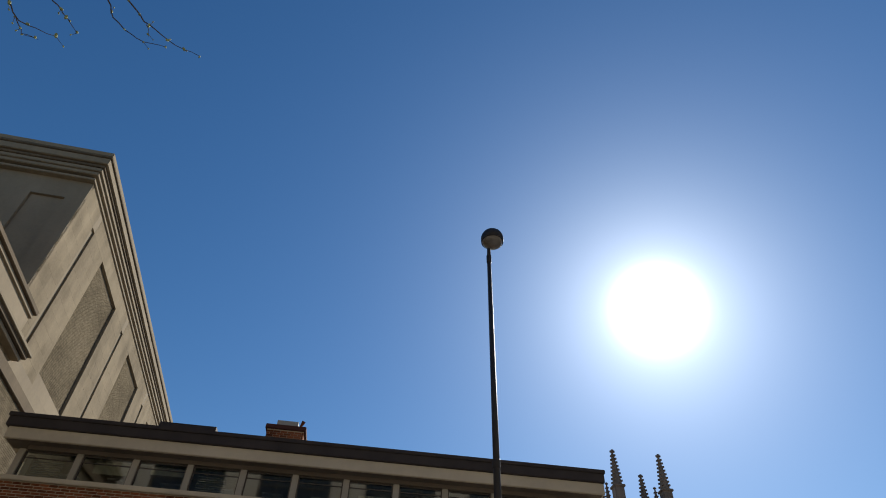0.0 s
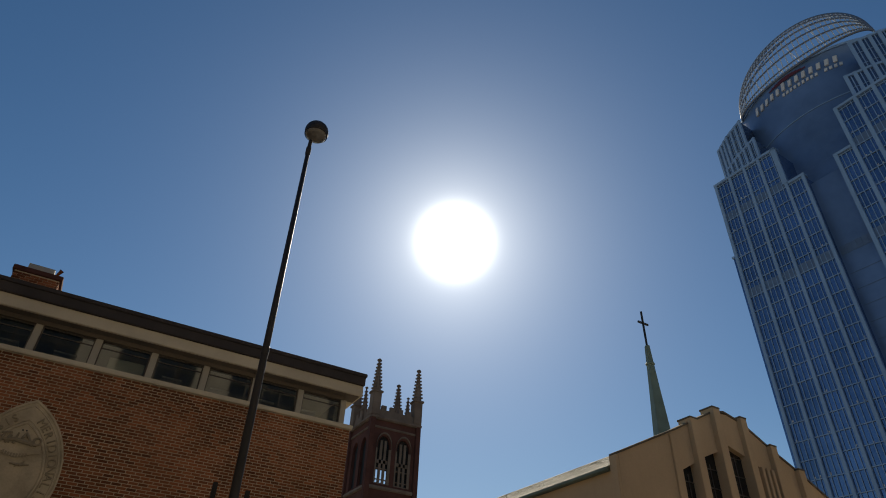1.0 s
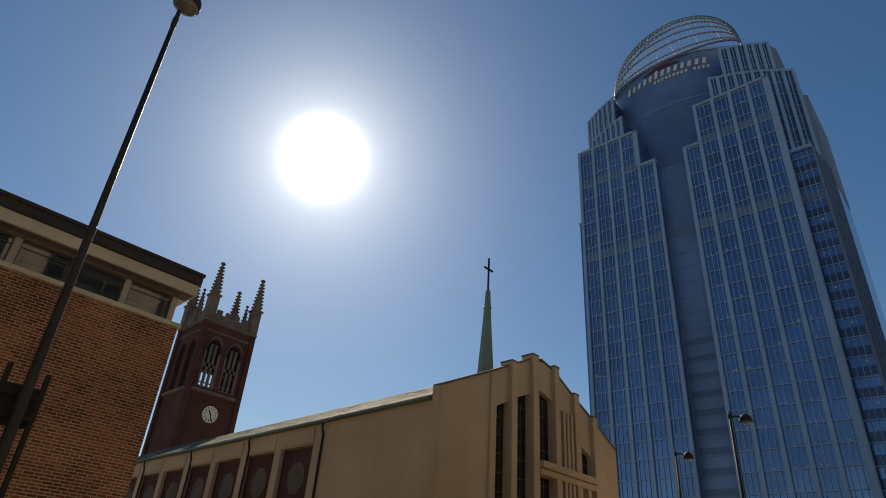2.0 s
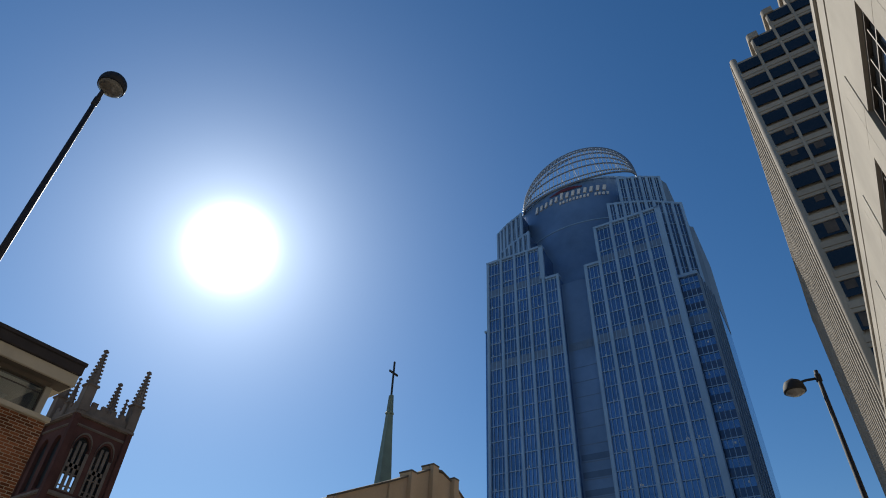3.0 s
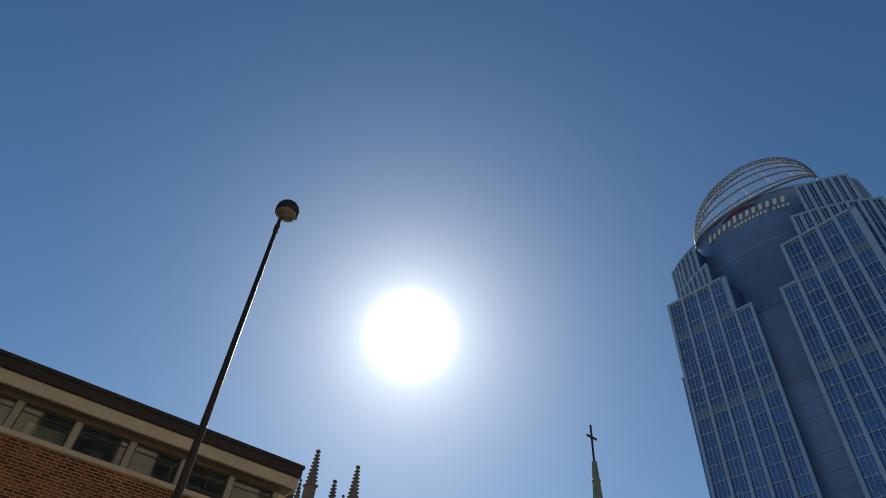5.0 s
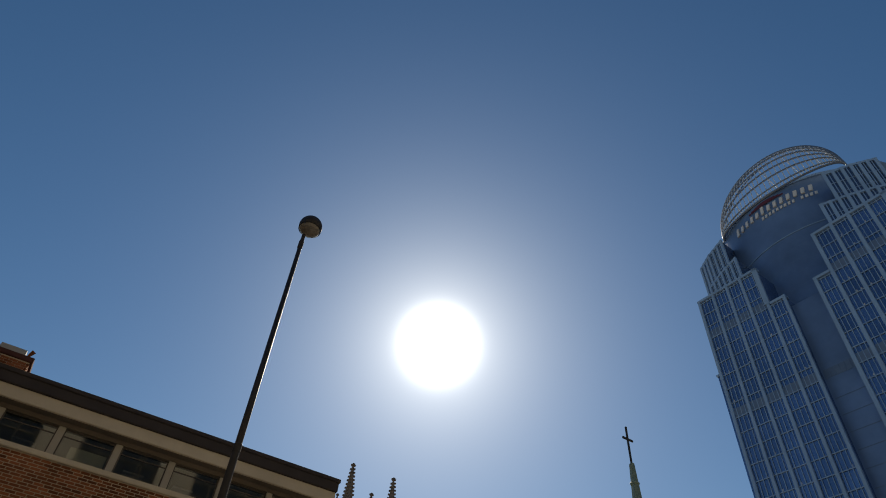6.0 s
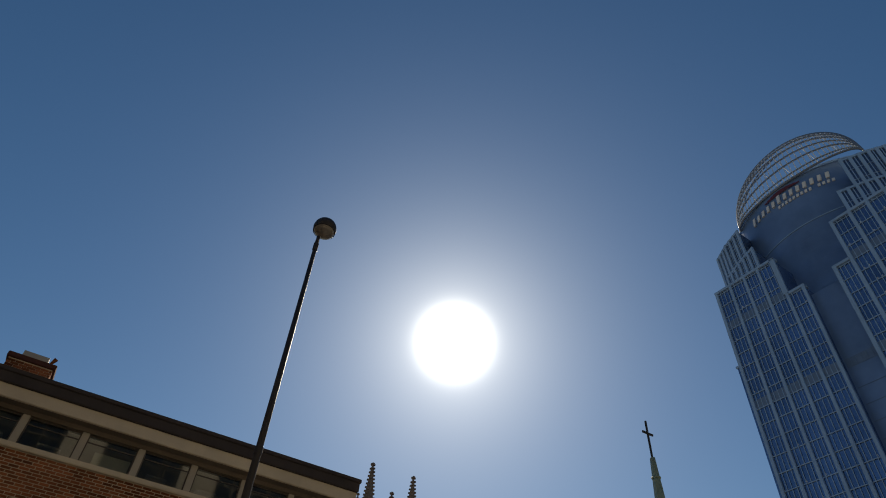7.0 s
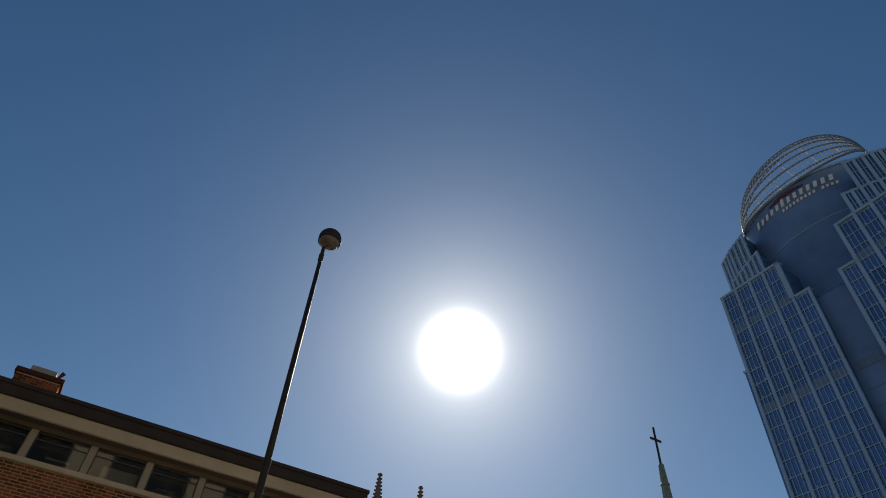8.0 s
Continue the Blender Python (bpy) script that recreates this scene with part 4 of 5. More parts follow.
    # the sign on the drum: plain leaning blocks, a row of small ones and a red stroke
    def on_drum(y, out):
        return DC[0] - (DR + out) * math.sqrt(max(0, 1 - ((y - DC[1]) / DR) ** 2))

    def leaning(bm, y, w, z, h, lean, out):
        """One block on the curved glass, its top pushed aside."""
        f = [bm.verts.new((on_drum(y + yy, dd), y + yy + s, zz)) for dd in (out, 0.05) for yy, s, zz in
             ((w, 0, z), (-w, 0, z), (-w, lean, z + h), (w, lean, z + h))]
        for q in ((0, 1, 2, 3), (7, 6, 5, 4), (0, 4, 5, 1), (1, 5, 6, 2), (2, 6, 7, 3), (3, 7, 4, 0)):
            bm.faces.new([f[i] for i in q])
        bmesh.ops.recalc_face_normals(bm, faces=bm.faces[:])
        return bm

    sign = thing("tower_sign", (158, TY, 165), "raised white sign blocks under a red stroke on glass", "sign")
    for k in range(13):
        y = SIGN_Y0 - k * SIGN_STEP
        part("sign_block", leaning(bmesh.new(), y, 0.5, SIGN_Z, 3.1 if k in (0, 5) else 2.3, -0.5, 0.6), SIGN_WHITE, sign)
    for k in range(14):
        if k != 9:
            part("small_block", leaning(bmesh.new(), SIGN_Y1 - k * 1.32, 0.36, SIGN_Z - 2.1, 1.1, -0.2, 0.4), SIGN_WHITE, sign)
    red = bmesh.new()
    for k in range(10):
        y0, y1 = 65.0 - 1.3 * k, 65.0 - 1.3 * (k + 1)
        h = 1.5 * math.sin(math.pi * (k + 0.5) / 10)
        f = [red.verts.new((on_drum(yy, 0.3), yy, zz)) for yy, zz in ((y0, SIGN_Z + 3.5), (y1, SIGN_Z + 3.5), (y1, SIGN_Z + 3.9 + h * 0.8), (y0, SIGN_Z + 3.9 + h * 0.8))]
        red.faces.new(f)
    part("red_stroke", red, SIGN_RED, sign)
    # panes: the nearest floors one by one, the rest joined
    rng = random.Random(11)
    rest, count = [], 0
    shared = {}
    for hi, lo in bays:
        w = hi - lo - 1.0
        me = shared.setdefault(round(w, 2), block_mesh("pane", 0.04, w, FLOOR - 0.3, TINT_GLASS))
        for i, z in enumerate(floors):
            if z + FLOOR > top_of((hi + lo) / 2):
                continue
            if 4 <= i < 30 and count < 290:
                count += 1
                ob = piece("pane", me, (X + 0.02, (hi + lo) / 2, z + FLOOR / 2), t)
                ob.rotation_euler = (0, radians(rng.uniform(-0.25, 0.25)), radians(rng.uniform(-0.25, 0.25)))
            else:
                rest.append((X, X + 0.04, lo + 0.5, hi - 0.5, z + 0.15, z + FLOOR - 0.15))
    many_boxes("pane", rest, TINT_GLASS, t)
    # small pale specks laid on the glass, painting in ceiling lights and sparkle
    rows = []
    for hi, lo in bays:
        for z in floors[4:29]:
            n = rng.choice((0, 0, 1, 2, 3)) if hi < 55 else rng.choice((0, 0, 0, 1, 2))
            if z + 4 < top_of((hi + lo) / 2):
                for k in range(n):
                    y = lo + (hi - lo) * rng.choice((0.2, 0.45, 0.7)) + rng.uniform(-0.2, 0.2)
                    h = rng.uniform(0.25, 0.6)
                    rows.append((X - 0.04, X - 0.01, y, y + rng.uniform(0.2, 0.5), z + 0.3, z + 0.3 + h))
    for k in range(6):
        y = 22.0 + rng.random() * 3.6
        z = floors[8 + 2 * k] + 3.2
        rows.append((152.9, 152.97, y, y + 0.4, z, z + 0.5))
    many_boxes("pale_speck", rows, SIGN_WHITE, t)
    # the facade stands a little out of square with the street
    pivot = Matrix.Translation((X, TY, 0))
    skew = pivot @ Matrix.Rotation(radians(2.8), 4, "Z") @ pivot.inverted()
    for ob in (t, sign):
        ob.matrix_basis = skew @ ob.matrix_basis
    return t


make_glass_tower()

# ---------------------------------------------------------------- stepped concrete tower
def make_stepped_tower():
    b = thing("concrete_tower", (70, -16, 0), "grey precast concrete tower with dark windows and stepped top", "tower block")
    X, y_edge, pitch, fl = 58.0, -3.12, 2.8, 3.55
    n_col, base_floors = 9, 20
    ztop0 = 74.8
    for c in range(n_col):
        y1 = y_edge - 0.45 - pitch * c
        y0 = y1 - pitch
        zt = ztop0 + fl * min(c, 6)
        part("core", boxes([(X + 0.5, X + 60, y0, y1 if c else y_edge - 0.05, 0, zt - 0.5)]), CONCRETE, b)
    pier_w = 0.34
    for c in range(n_col + 1):
        y = y_edge - 0.45 - pitch * c
        zt = ztop0 + fl * min(max(c - 1, 0), 6)
        if c == 0:
            continue
        part("pier", box(bmesh.new(), X - 0.05, X + 0.5, y - pier_w / 2, y + pier_w / 2, 0, zt, bevel=0.03), CONCRETE, b)
    # rounded corner pier
    bm = bmesh.new()
    tube(bm, [(X + 0.42, y_edge - 0.3, 0), (X + 0.42, y_edge - 0.3, ztop0)], 0.42, 16)
    part("corner_pier", bm, CONCRETE, b, smooth=True)
    for c in range(1, 7):
        y = y_edge - 0.45 - pitch * c
        bm = bmesh.new()
        zt = ztop0 + fl * c
        tube(bm, [(X + 0.5, y - 0.2, zt - fl - 0.4), (X + 0.5, y - 0.2, zt - 0.9)], 0.36, 14)
        part("corner_pier", bm, CONCRETE, b, smooth=True)
        # roof band of the step, turning round the corner
        turn = [(X + 0.5 - 0.5 * math.cos(a), y - 0.1 + 0.5 * math.sin(a)) for a in (math.pi / 2 * i / 6 for i in range(7))]
        bm = bmesh.new()
        prism(bm, ([(X, y - 1.0)] + turn + [(X + 40, y + 0.4), (X + 40, y - 1.0)])[::-1], zt - 1.15, zt + 0.004)
        bmesh.ops.recalc_face_normals(bm, faces=bm.faces[:])
        part("roof_band", bm, CONCRETE, b)
    rng = random.Random(5)
    pane = block_mesh("pane", 0.04, pitch - pier_w, 1.74, DARK_GLASS)
    for k in range(0, base_floors + 7):
        z = ztop0 - fl * base_floors + fl * k
        first = max(0, k - base_floors + 1)
        if first > n_col - 2:
            break
        ya = y_edge - 0.45 - pitch * first
        yb = y_edge - 0.45 - pitch * n_col
        part("spandrel", box(bmesh.new(), X, X + 0.5, yb, ya, z - 0.75, z + 0.0, bevel=0.03), CONCRETE, b)
        part("ledge", box(bmesh.new(), X + 0.06, X + 0.5, yb, ya, z - 1.2, z - 0.77, bevel=0.02), CONCRETE, b)
        if z < 18:
            continue
        for c in range(first - 1 if first else 0, 6):
            if c < 0 or z > ztop0 + fl * min(c, 6) + 0.1:
                continue
            yc = y_edge - 0.45 - pitch * (c + 0.5)
            piece("window", pane, (X + 0.16, yc, z - 1.28 - 0.87), b)
            if rng.random() < (0.75 if z < 64 else 0.12):
                h, w = rng.uniform(0.7, 1.6), rng.uniform(0.6, 1.15)
                o = rng.uniform(-0.5, 0.5) * (pitch - pier_w - w - 0.1)
                part("blind", boxes([(X + 0.115, X + 0.13, yc + o - w / 2, yc + o + w / 2, z - 1.34 - h, z - 1.34)]), CURTAIN, b, "dull brown curtain")
    # lit flank with upright ribs, a little out of square with the front
    pivot = Matrix.Translation(Vector((X + 0.6, y_edge, 0)) - base_of(b))
    skew = pivot @ Matrix.Rotation(radians(1.6), 4, "Z") @ pivot.inverted()
    flank = [part("flank_wall", boxes([(X + 0.6, X + 70, y_edge - 2.6, y_edge - 0.05, 0, ztop0 - 0.62)]), CONCRETE, b),
             part("flank_cap", boxes([(X + 0.6, X + 70, y_edge - 0.5, y_edge + 0.2, ztop0 - 0.6, ztop0 - 0.02)]), CONCRETE, b)]
    rib = block_mesh("flank_rib", 0.9, 0.26, ztop0 - 0.7, CONCRETE)
    for k in range(24):
        flank.append(piece("flank_rib", rib, (X + 1.7 + 2.9 * k, y_edge + 0.05, (ztop0 - 0.7) / 2), b))
    for ob in flank:
        ob.matrix_basis = skew @ ob.matrix_basis
    return b


make_stepped_tower()

# ---------------------------------------------------------------- pale stone facade on the near side of the street
def make_stone_facade():
    b = thing("stone_office_building", (25, -10, 0), "pale stone-panelled office building with large gridded windows", "building")
    Y, top = -3.55, 20.6
    bay, w, z0s = 5.9, 4.0, (3.7, 8.4, 13.1)
    rows = []
    for k in range(-6, 8):
        x = 9.9 + bay * k
        rows.append((x, x + bay - w, Y - 0.4, Y, 0, top - 1.2))
        z = 0
        for zz in z0s:
            rows.append((x + bay - w, x + bay, Y - 0.4, Y, z, zz))
            z = zz + 3.6
        rows.append((x + bay - w, x + bay, Y - 0.4, Y, z, top - 1.2))
    rows.append((-25.5, 57.1, -18, Y - 1.2, 0, top - 1.0))
    part("wall", boxes(rows), STONE_PALE, b)
    part("cornice", box(bmesh.new(), -25.6, 57.2, Y - 0.5, Y + 0.12, top - 0.4, top, bevel=0.03), STONE_PALE, b)
    part("frieze", box(bmesh.new(), -25.5, 57.1, Y - 0.45, Y + 0.03, top - 1.2, top - 0.41, bevel=0.02), STONE_PALE, b)
    for k in range(-6, 8):
        x0 = 9.9 + bay * k + bay - w
        for z in z0s:
            win = part("window", box(bmesh.new(), x0 + 0.12, x0 + w - 0.12, Y - 0.235, Y - 0.225, z + 0.12, z + 3.48), DARK_GLASS, b, "dark gridded window")
            for r in ((x0, x0 + 0.12, z, z + 3.6), (x0 + w - 0.12, x0 + w, z, z + 3.6), (x0 + 0.12, x0 + w - 0.12, z, z + 0.12), (x0 + 0.12, x0 + w - 0.12, z + 3.48, z + 3.6)):
                part("frame", box(bmesh.new(), r[0], r[1], Y - 0.3, Y - 0.12, r[2], r[3]), STEEL_FRAME, win)
            for q in range(1, 4):
                part("glazing_bar", box(bmesh.new(), x0 + w * q / 4 - 0.03, x0 + w * q / 4 + 0.03, Y - 0.28, Y - 0.16, z + 0.12, z + 3.48), STEEL_FRAME, win)
            for q in range(1, 5):
                part("glazing_bar", box(bmesh.new(), x0 + 0.12, x0 + w - 0.12, Y - 0.275, Y - 0.165, z + 3.6 * q / 5 - 0.025, z + 3.6 * q / 5 + 0.025), STEEL_FRAME, win)
    # joints of the stone panels, sunk into thin proud slabs
    slab = {}
    for k in range(-1, 8):
        x = 9.9 + bay * k
        for q in range(2):
            me = slab.setdefault("s", block_mesh("stone_panel", 0.935, 0.03, 1.52, STONE_PALE))
            for r in range(12):
                piece("stone_panel", me, (x + 0.475 + 0.95 * q, Y + 0.012, 0.78 + 1.54 * r), b)
    pivot = Matrix.Translation((14.0, Y, 0))
    b.matrix_basis = pivot @ Matrix.Rotation(radians(2.2), 4, "Z") @ pivot.inverted() @ b.matrix_basis
    return b


make_stone_facade()

# ---------------------------------------------------------------- street furniture
def make_globe_lamp():
    """The tall lamp across the street, with its globe head."""
    x, y = 2.08, 9.29
    p = thing("globe_street_lamp", (x, y, 0), "tall dark bronze street lamp with a round globe head", "street lamp")
    part("base", lathe(bmesh.new(), (x, y, 0), [(0.24, 0), (0.24, 0.05), (0.17, 0.35), (0.13, 0.5)]), POLE_PAINT, p, smooth=False)
    part("pole", tube(bmesh.new(), [(x, y, 0.4), (x - 0.02, y, 3.2), (x - 0.05, y, 6.1), (x - 0.1, y, 10.55)], [0.088, 0.071, 0.056, 0.041], 20), POLE_PAINT, p, smooth=True)
    part("joint", lathe(bmesh.new(), (x - 0.05, y, 6.0), [(0.056, 0), (0.064, 0.02), (0.064, 0.14), (0.054, 0.16)]), POLE_PAINT, p)
    part("neck", lathe(bmesh.new(), (x - 0.1, y, 10.45), [(0.042, 0), (0.052, 0.03), (0.052, 0.2), (0.04, 0.24), (0.036, 0.42)]), POLE_PAINT, p)
    gx, gz, r = x - 0.02, 11.17, 0.245
    top = [(r * math.cos(t), r * math.sin(t)) for t in (-0.36 + (math.pi / 2 + 0.36) * k / 14 for k in range(15))]
    part("housing", lathe(bmesh.new(), (gx, y, gz), top, 32), POLE_PAINT, p, "dark domed lamp housing", smooth=True)
    low = [(r * 0.9 * math.cos(t), 0.52 * r * math.sin(t)) for t in (-math.pi / 2 + math.pi / 2 * k / 10 for k in range(11))]
    part("lens", lathe(bmesh.new(), (gx, y, gz - 0.085), low, 32), GLOBE_LENS, p, "frosted glass lens", smooth=True)
    part("rim", lathe(bmesh.new(), (gx, y, gz - 0.1), [(r * 0.9, 0), (r * 0.97, 0.005), (r * 0.98, 0.03), (r * 0.93, 0.035)], 32), POLE_PAINT, p)
    s = thing("sign_frame", (x - 0.1, y + 0.17, 0), "dark metal sign board seen from behind on two posts", "sign")
    for xo, zt in ((-0.28, 4.02), (0.19, 3.98)):
        part("post", box(bmesh.new(), x + xo - 0.032, x + xo + 0.032, y + 0.14, y + 0.2, 0, zt, bevel=0.008), BLACK, s)
    part("board", box(bmesh.new(), x - 0.25, x + 0.16, y + 0.2, y + 0.26, 3.26, 3.78, bevel=0.01), BLACK, s)
    part("clamp", boxes([(x - 0.31, x + 0.22, y + 0.105, y + 0.14, 3.35, 3.4), (x - 0.31, x + 0.22, y + 0.105, y + 0.14, 3.62, 3.67)]), BLACK, s)


make_globe_lamp()


def make_bell_lamp():
    """A street lamp with a bell-shaped head on a short arm that points along +x of its own."""
    p = thing("bell_street_lamp", (0, 0, 0), "black street lamp with a bell-shaped head on a short arm", "street lamp", group="bell street lamps")
    part("base", lathe(bmesh.new(), (0, 0, 0), [(0.2, 0), (0.2, 0.06), (0.12, 0.4), (0.1, 0.5)]), BLACK, p)
    part("pole", tube(bmesh.new(), [(0, 0, 0.4), (0, 0, 10.0)], [0.09, 0.05], 14), BLACK, p, smooth=True)
    part("arm", tube(bmesh.new(), [(0, 0, 9.78), (0.28, 0, 9.8), (0.42, 0, 9.78)], 0.035, 10), BLACK, p)
    part("collar", lathe(bmesh.new(), (0, 0, 9.68), [(0.06, 0), (0.075, 0.02), (0.075, 0.2), (0.06, 0.22)]), BLACK, p)
    part("head", lathe(bmesh.new(), (0.62, 0, 9.55), [(0.27, 0), (0.275, 0.04), (0.255, 0.16), (0.2, 0.27), (0.1, 0.33), (0.06, 0.36)], 24), BLACK, p, "black bell-shaped head", smooth=True)
    part("lens", lathe(bmesh.new(), (0.62, 0, 9.55), [(0.02, -0.1), (0.14, -0.085), (0.22, -0.03), (0.235, 0.03), (0.2, 0.05)], 24), GLOBE_LENS, p, "frosted glass lens", smooth=True)
    return p


lamp = make_bell_lamp()
lamp.matrix_basis = pose(17.2, 0.28, 0, 0, 0, 90)
for at in ((28.5, 0.64, 0, 0, 0, 90), (27.95, 9.68, 0, 0, 0, -60), (33.35, 14.68, 0, 0, 0, -60)):
    copy_thing(lamp, pose(*at))

# ---------------------------------------------------------------- carved seal on the brick wall
def vesica(hw, hh, n=20):
    """A pointed oval, from its top point round by the right."""
    r = (hw * hw + hh * hh) / (2 * hw)
    a = math.asin(hh / r)
    right = [(hw - r + r * math.cos(t), r * math.sin(t)) for t in (a - 2 * a * k / n for k in range(n + 1))]
    return right + [(-x, z) for x, z in right[-2:0:-1]]


def letter(ch, size, place, material, parent):
    cu = bpy.data.curves.new("letter", "FONT")
    cu.body, cu.size, cu.extrude, cu.align_x, cu.align_y = ch, size, 0.022, "CENTER", "CENTER"
    tmp = bpy.data.objects.new("letter_form", cu)
    scene.collection.objects.link(tmp)
    me = bpy.data.meshes.new_from_object(tmp.evaluated_get(bpy.context.evaluated_depsgraph_get()))
    bpy.data.objects.remove(tmp)
    me.transform(place)
    me.transform(Matrix.Translation(-base_of(parent)))
    me.materials.clear()
    me.materials.append(material)
    ob = new("letter", me)
    ob.parent = parent
    return ob


def make_seal():
    cx, cz, y = -1.13, 4.97, BY - 0.005
    s = thing("carved_seal", (cx, y, cz), "buff carved stone seal in a pointed oval on the brick wall", "relief")

    def layer(name, hw, hh, y0, y1, material, label=""):
        return part(name, slab_y(bmesh.new(), [(cx + a, cz + c) for a, c in vesica(hw, hh)], y0, y1), material, s, label)

    layer("rim", 0.93, 1.52, y - 0.10, y + 0.01, SEAL_STONE)
    layer("band", 0.86, 1.41, y - 0.115, y - 0.101, SEAL_STONE)
    layer("inner_rim", 0.60, 1.03, y - 0.15, y - 0.116, SEAL_STONE)
    layer("field", 0.55, 0.94, y - 0.155, y - 0.151, SEAL_STONE)

    for name, hw, hh, rad, yy in (("rim_bead", 0.90, 1.47, 0.022, y - 0.10), ("inner_bead", 0.585, 1.005, 0.026, y - 0.15), ("outer_line", 0.84, 1.375, 0.014, y - 0.115), ("inner_line", 0.64, 1.08, 0.014, y - 0.115)):
        o = [(cx + a, yy, cz + c) for a, c in vesica(hw, hh)]
        part(name, tube(bmesh.new(), o + o[:1], rad, 6), SEAL_STONE, s)

    def ring_at(t, side):
        hw, hh = 0.725, 1.215
        r = (hw * hw + hh * hh) / (2 * hw)
        a = math.asin(hh / r)
        ang = a * t
        return side * (hw - r + r * math.cos(ang)), r * math.sin(ang), ang

    for word, side, t0, t1 in (("MERIDIONALIS", 1, 0.80, -0.28), ("OHIOENSIS", -1, 0.03, 0.80), ("ESIS", -1, -0.42, -0.1)):
        for i, ch in enumerate(word):
            t = t0 + (t1 - t0) * i / (len(word) - 1)
            px, pz, ang = ring_at(t, side)
            turn = -(math.pi / 2 - ang) if side > 0 else (math.pi / 2 - ang)
            m = Matrix.Translation((cx + px, y - 0.125, cz + pz)) @ Matrix.Rotation(math.pi / 2, 4, "X") @ Matrix.Rotation(turn, 4, "Z")
            letter(ch, 0.225, m, SEAL_SHADE, s)
    # relief: a scroll, a mitre shape, crossed forms and a small bar
    bm = bmesh.new()
    pts = [(cx - 0.42 + 0.84 * k / 14, y - 0.175, cz + 0.42 - 0.10 * math.sin(math.pi * k / 14) + 0.02 * math.sin(3 * math.pi * k / 14)) for k in range(15)]
    for a, c in zip(pts, pts[1:]):
        slab_y(bm, [(a[0], a[2]), (c[0], c[2]), (c[0], c[2] + 0.11), (a[0], a[2] + 0.11)], y - 0.185, y - 0.15)
    part("scroll", bm, SEAL_STONE, s)
    bm = bmesh.new()
    for a in range(9):
        slab_y(bm, [(cx - 0.22 + 0.05 * a, cz + 0.385 - 0.09 * math.sin(math.pi * (a + 3) / 14)), (cx - 0.185 + 0.05 * a, cz + 0.385 - 0.09 * math.sin(math.pi * (a + 3) / 14)),
                    (cx - 0.185 + 0.05 * a, cz + 0.455 - 0.09 * math.sin(math.pi * (a + 3) / 14)), (cx - 0.22 + 0.05 * a, cz + 0.455 - 0.09 * math.sin(math.pi * (a + 3) / 14))], y - 0.192, y - 0.184)
    part("scroll_bar", bm, SEAL_SHADE, s)
    bm = bmesh.new()
    tube(bm, [(cx - 0.30, y - 0.17, cz + 0.60), (cx - 0.1, y - 0.18, cz + 0.63), (cx + 0.1, y - 0.18, cz + 0.61), (cx + 0.32, y - 0.17, cz + 0.58)], [0.03, 0.045, 0.045, 0.03], 8)
    for x0, z0, x1, z1 in ((-0.34, 0.52, -0.30, 0.74), (-0.24, 0.54, -0.2, 0.72), (-0.36, 0.72, -0.18, 0.76), (0.0, 0.6, 0.06, 0.8), (0.06, 0.8, 0.16, 0.66), (0.16, 0.66, 0.24, 0.58)):
        tube(bm, [(cx + x0, y - 0.168, cz + z0), (cx + (x0 + x1) / 2, y - 0.185, cz + (z0 + z1) / 2), (cx + x1, y - 0.168, cz + z1)], [0.022, 0.03, 0.018], 8)
    for dx, dz in ((-0.2, 0.1), (-0.1, 0.17), (0.22, 0.08)):
        tube(bm, [(cx + dx, y - 0.17, cz + 0.55), (cx + dx + 0.03, y - 0.18, cz + 0.6 + dz)], [0.03, 0.018], 8)
    ringp = [(cx + 0.30 + 0.07 * math.cos(t), y - 0.17, cz + 0.66 + 0.07 * math.sin(t)) for t in (2 * math.pi * k / 14 for k in range(15))]
    tube(bm, ringp, 0.02, 6)
    part("carving", bm, SEAL_SHADE, s)
    bm = bmesh.new()
    tube(bm, [(cx - 0.02, y - 0.165, cz + 0.18), (cx + 0.16, y - 0.17, cz + 0.17), (cx + 0.32, y - 0.165, cz + 0.20)], [0.015, 0.03, 0.012], 8)
    tube(bm, [(cx + 0.08, y - 0.165, cz + 0.13), (cx + 0.18, y - 0.172, cz + 0.18), (cx + 0.22, y - 0.165, cz + 0.25)], [0.012, 0.026, 0.012], 8)
    part("carving", bm, SEAL_SHADE, s)
    for dx, dz in ((-0.03, 0.84), (0.04, 0.84)):
        part("drill_hole", boxes([(cx + dx - 0.015, cx + dx + 0.015, y - 0.158, y - 0.15, cz + dz - 0.015, cz + dz + 0.015)]), BLACK, s)


make_seal()

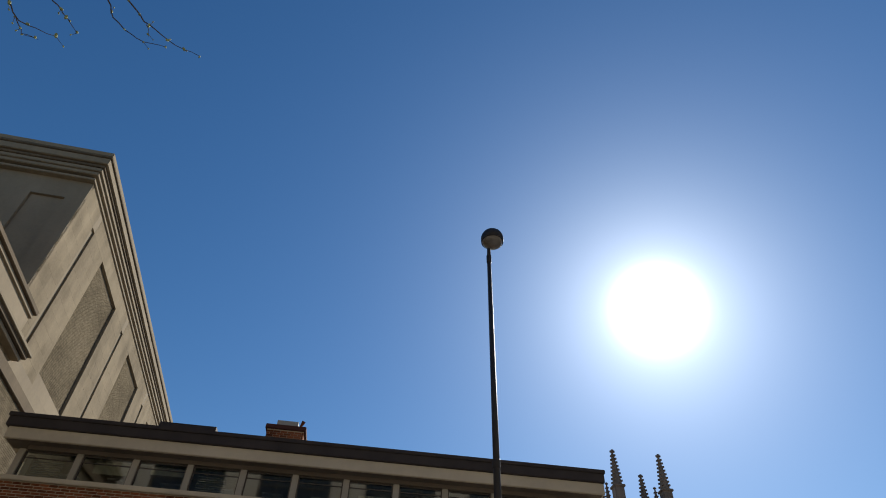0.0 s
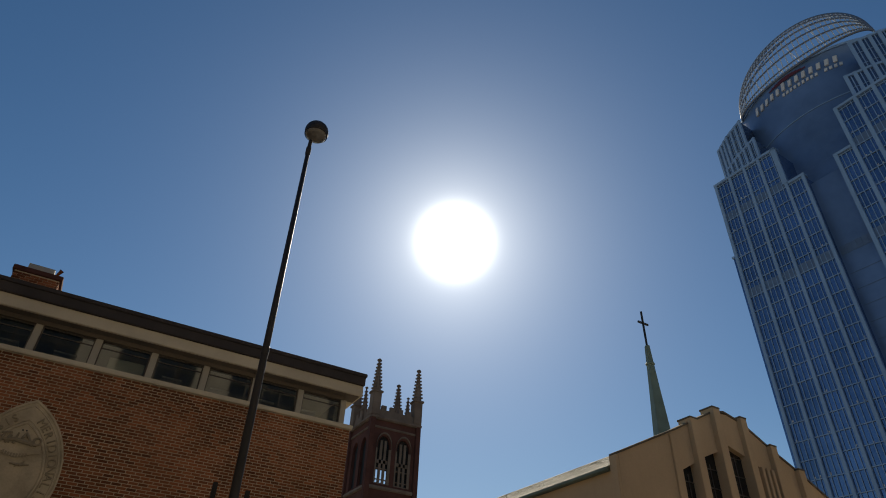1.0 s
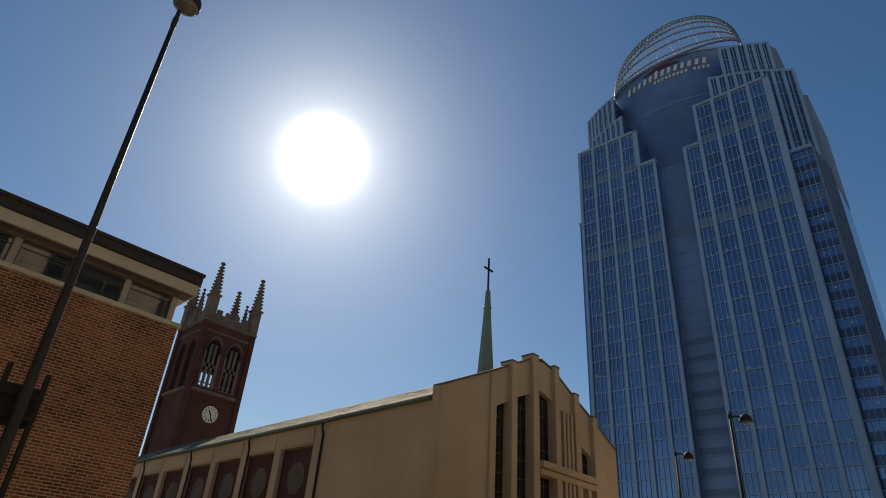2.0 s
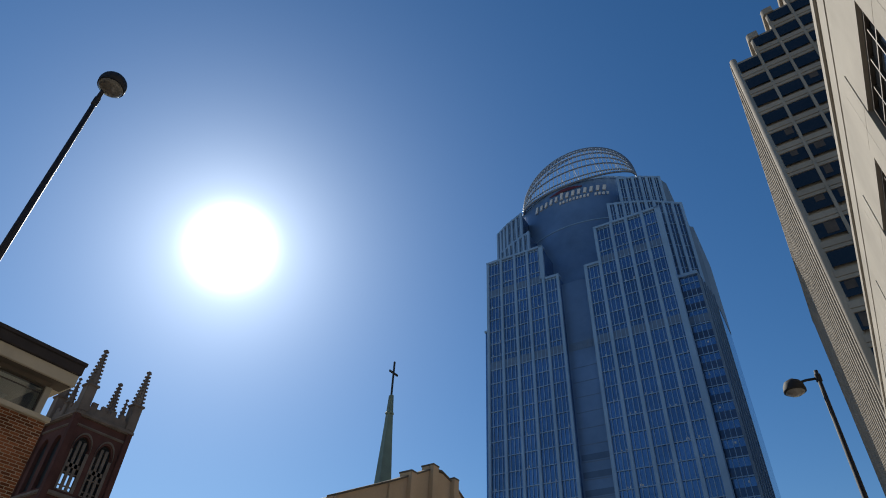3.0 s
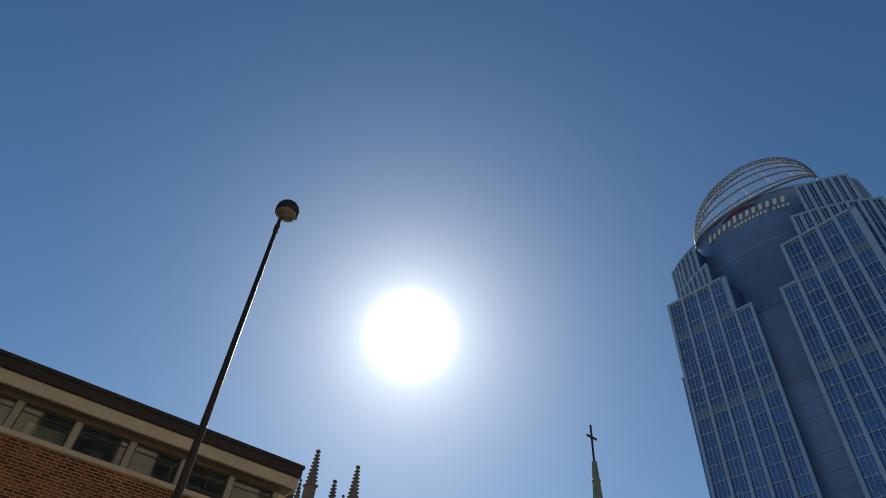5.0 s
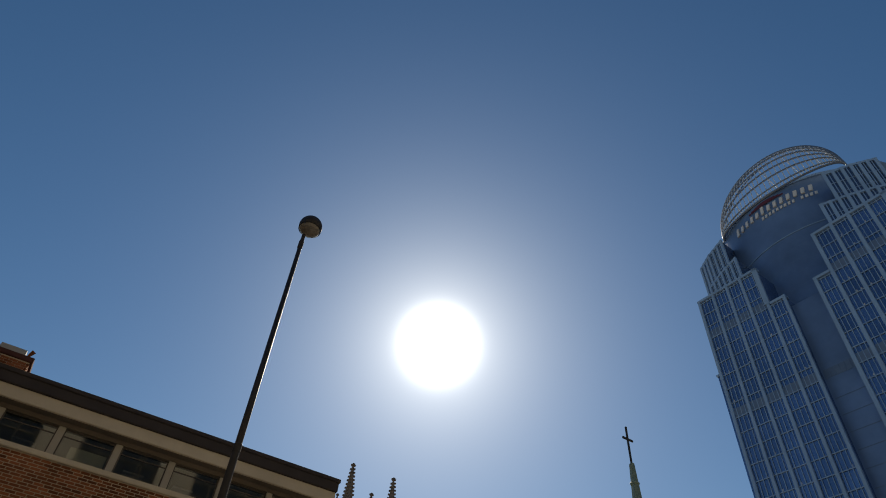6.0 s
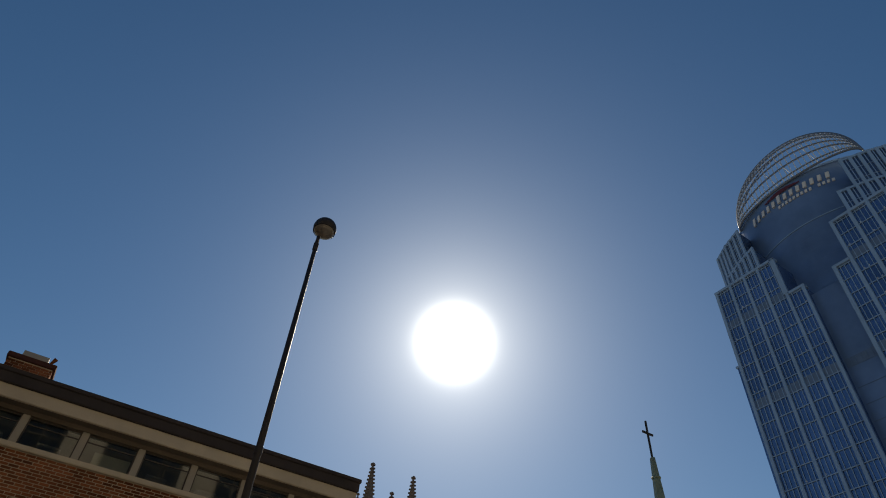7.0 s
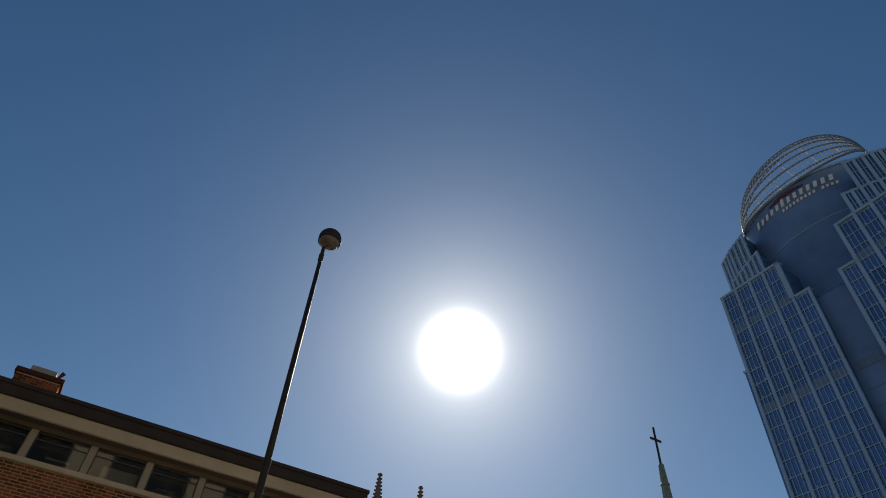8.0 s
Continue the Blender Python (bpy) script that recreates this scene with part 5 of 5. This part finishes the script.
# ---------------------------------------------------------------- street tree with bare budding twigs
def make_tree():
    tx, ty = -9.0, 1.2
    tree = thing("street_tree", (tx, ty, 0), "bare street tree with thin dark twigs and first pale buds", "tree")
    trunk = [(tx, ty, -0.1), (tx + 0.05, ty + 0.05, 1.5), (tx + 0.1, ty, 3.2), (tx, ty + 0.12, 5.2), (tx + 0.1, ty + 0.2, 7.5), (tx, ty + 0.1, 10.0)]
    part("trunk", tube(bmesh.new(), trunk, [0.24, 0.18, 0.16, 0.13, 0.09, 0.04], 12), BARK, tree, smooth=True)
    rng = random.Random(21)
    limbs, twigs, buds = bmesh.new(), bmesh.new(), []

    def bud(p, s):
        buds.append((p, s))

    def twig(pts, r, n):
        pts = [Vector(p) for p in pts]
        fine = []
        for a, c in zip(pts, pts[1:]):
            for k in range(4):
                fine.append(a.lerp(c, k / 4) + Vector([rng.uniform(-1, 1) * 0.012 for _ in range(3)]))
        fine.append(pts[-1])
        tube(twigs, fine, [r * (1 - 0.75 * i / (len(fine) - 1)) for i in range(len(fine))], 6)
        for i in range(n):
            j = min(len(fine) - 1, int((i + 0.7) / n * len(fine)))
            bud(fine[j] + Vector([rng.uniform(-1, 1) * 0.012 for _ in range(3)]), rng.uniform(0.010, 0.022))
            if rng.random() < 0.6:
                d = Vector((rng.uniform(-1, 1), rng.uniform(-1, 1), rng.uniform(-1, 0.4))).normalized() * rng.uniform(0.05, 0.14)
                tube(twigs, [fine[j], fine[j] + d], [0.004, 0.002], 5)
                bud(fine[j] + d, 0.010)

    def at(a, el, d):
        a, el = radians(a), radians(el + 0.42)
        return Vector((d * math.sin(a), d * math.cos(a), EYE + d * math.tan(el)))

    # the twigs that hang into view
    twig([at(-48.0, 57.0, 6.4), at(-45.4, 53.2, 6.3), at(-43.0, 52.0, 6.2), at(-39.5, 51.9, 6.2), at(-36.45, 52.75, 6.1)], 0.013, 6)
    twig([at(-46.5, 57.5, 6.2), at(-43.8, 54.0, 6.1), at(-40.2, 53.4, 6.0), at(-36.6, 53.3, 6.0), at(-32.4, 53.7, 5.9)], 0.014, 8)
    twig([at(-39.6, 53.3, 6.0), at(-38.6, 52.6, 6.0)], 0.006, 1)
    twig([at(-53.5, 52.5, 6.3), at(-49.1, 50.1, 6.2), at(-47.0, 49.9, 6.1), at(-44.7, 49.4, 6.1)], 0.012, 5)
    twig([at(-55.0, 50.0, 6.2), at(-51.1, 47.8, 6.1), at(-49.4, 47.3, 6.1), at(-46.0, 48.2, 6.0)], 0.013, 5)
    twig([at(-49.8, 47.4, 6.1), at(-48.4, 46.8, 6.0), at(-46.9, 47.2, 6.0)], 0.007, 2)
    for a, el in ((-48.0, 57.0), (-46.5, 57.5), (-53.5, 52.5), (-55.0, 50.0)):
        e = at(a, el, 6.3)
        s = Vector((tx + 0.05, ty + 0.15, 6.2 + rng.random() * 1.5))
        tube(limbs, [s, s.lerp(e, 0.45) + Vector((0, 0, 0.9)), s.lerp(e, 0.8) + Vector((0, 0, 0.5)), e], [0.07, 0.045, 0.025, 0.012], 8)
    # the rest of the crown, on the far side
    for i in range(16):
        z = 4.6 + 0.33 * i
        a = rng.uniform(150, 330)
        ln = rng.uniform(1.4, 2.6)
        d = Vector((math.sin(radians(a)), math.cos(radians(a)), 0.55)) * ln
        s = Vector((tx + 0.05, ty + 0.15, z))
        tube(limbs, [s, s + d * 0.5 + Vector((0, 0, -0.1)), s + d], [0.05, 0.03, 0.012], 7)
        for k in range(4):
            q = s + d * rng.uniform(0.4, 1.0)
            v = Vector((rng.uniform(-1, 1), rng.uniform(-1, 1), rng.uniform(-0.2, 0.8))) * 0.8
            twig([q, q + v * 0.5, q + v], 0.009, 4)
    part("limb", limbs, BARK, tree, smooth=True)
    part("twig", twigs, BARK, tree)
    bm = bmesh.new()
    for p, s in buds:
        k = bmesh.ops.create_icosphere(bm, subdivisions=1, radius=s)["verts"]
        bmesh.ops.scale(bm, vec=(1, 1, 1.7), verts=k)
        bmesh.ops.rotate(bm, cent=(0, 0, 0), matrix=Euler((rng.uniform(-1, 1), rng.uniform(-1, 1), 0)).to_matrix(), verts=k)
        bmesh.ops.translate(bm, vec=p, verts=k)
    tagged(part("bud", bm, BUD, tree, "pale green buds"), kind="stuff")


make_tree()

# ---------------------------------------------------------------- bricks of the facade, last
def make_bricks():
    b = brick_building
    rng = random.Random(3)
    full = block_mesh("brick", STRETCH - 0.016, 0.05, COURSE - 0.017, BRICK)
    rows, count = [], 0
    n = int(7.39 / COURSE)
    for k in range(n):
        z = 7.395 - COURSE * (k + 1) + 0.005
        x = BX0
        header = False
        first = True
        while x < BX1 - 0.02:
            ln = (STRETCH / 2 if header else STRETCH) - 0.016
            if first and k % 2:
                ln = (ln - 0.05) * 0.5
            first = False
            e = min(BX1, x + ln)
            jut = rng.uniform(-0.0025, 0.0025)
            near = 3.35 < z < 5.15 and 1.2 < x < 3.6 and not header and abs(e - x - (STRETCH - 0.016)) < 1e-4
            if near and count < 300:
                piece("brick", full, ((x + e) / 2, BY + 0.025 + jut, z + (COURSE - 0.017) / 2), b)
                count += 1
            else:
                rows.append((x, e, BY + jut, BY + 0.05, z, z + COURSE - 0.017))
            x = e + 0.016
    many_boxes("brick", rows, BRICK, b)


make_bricks()
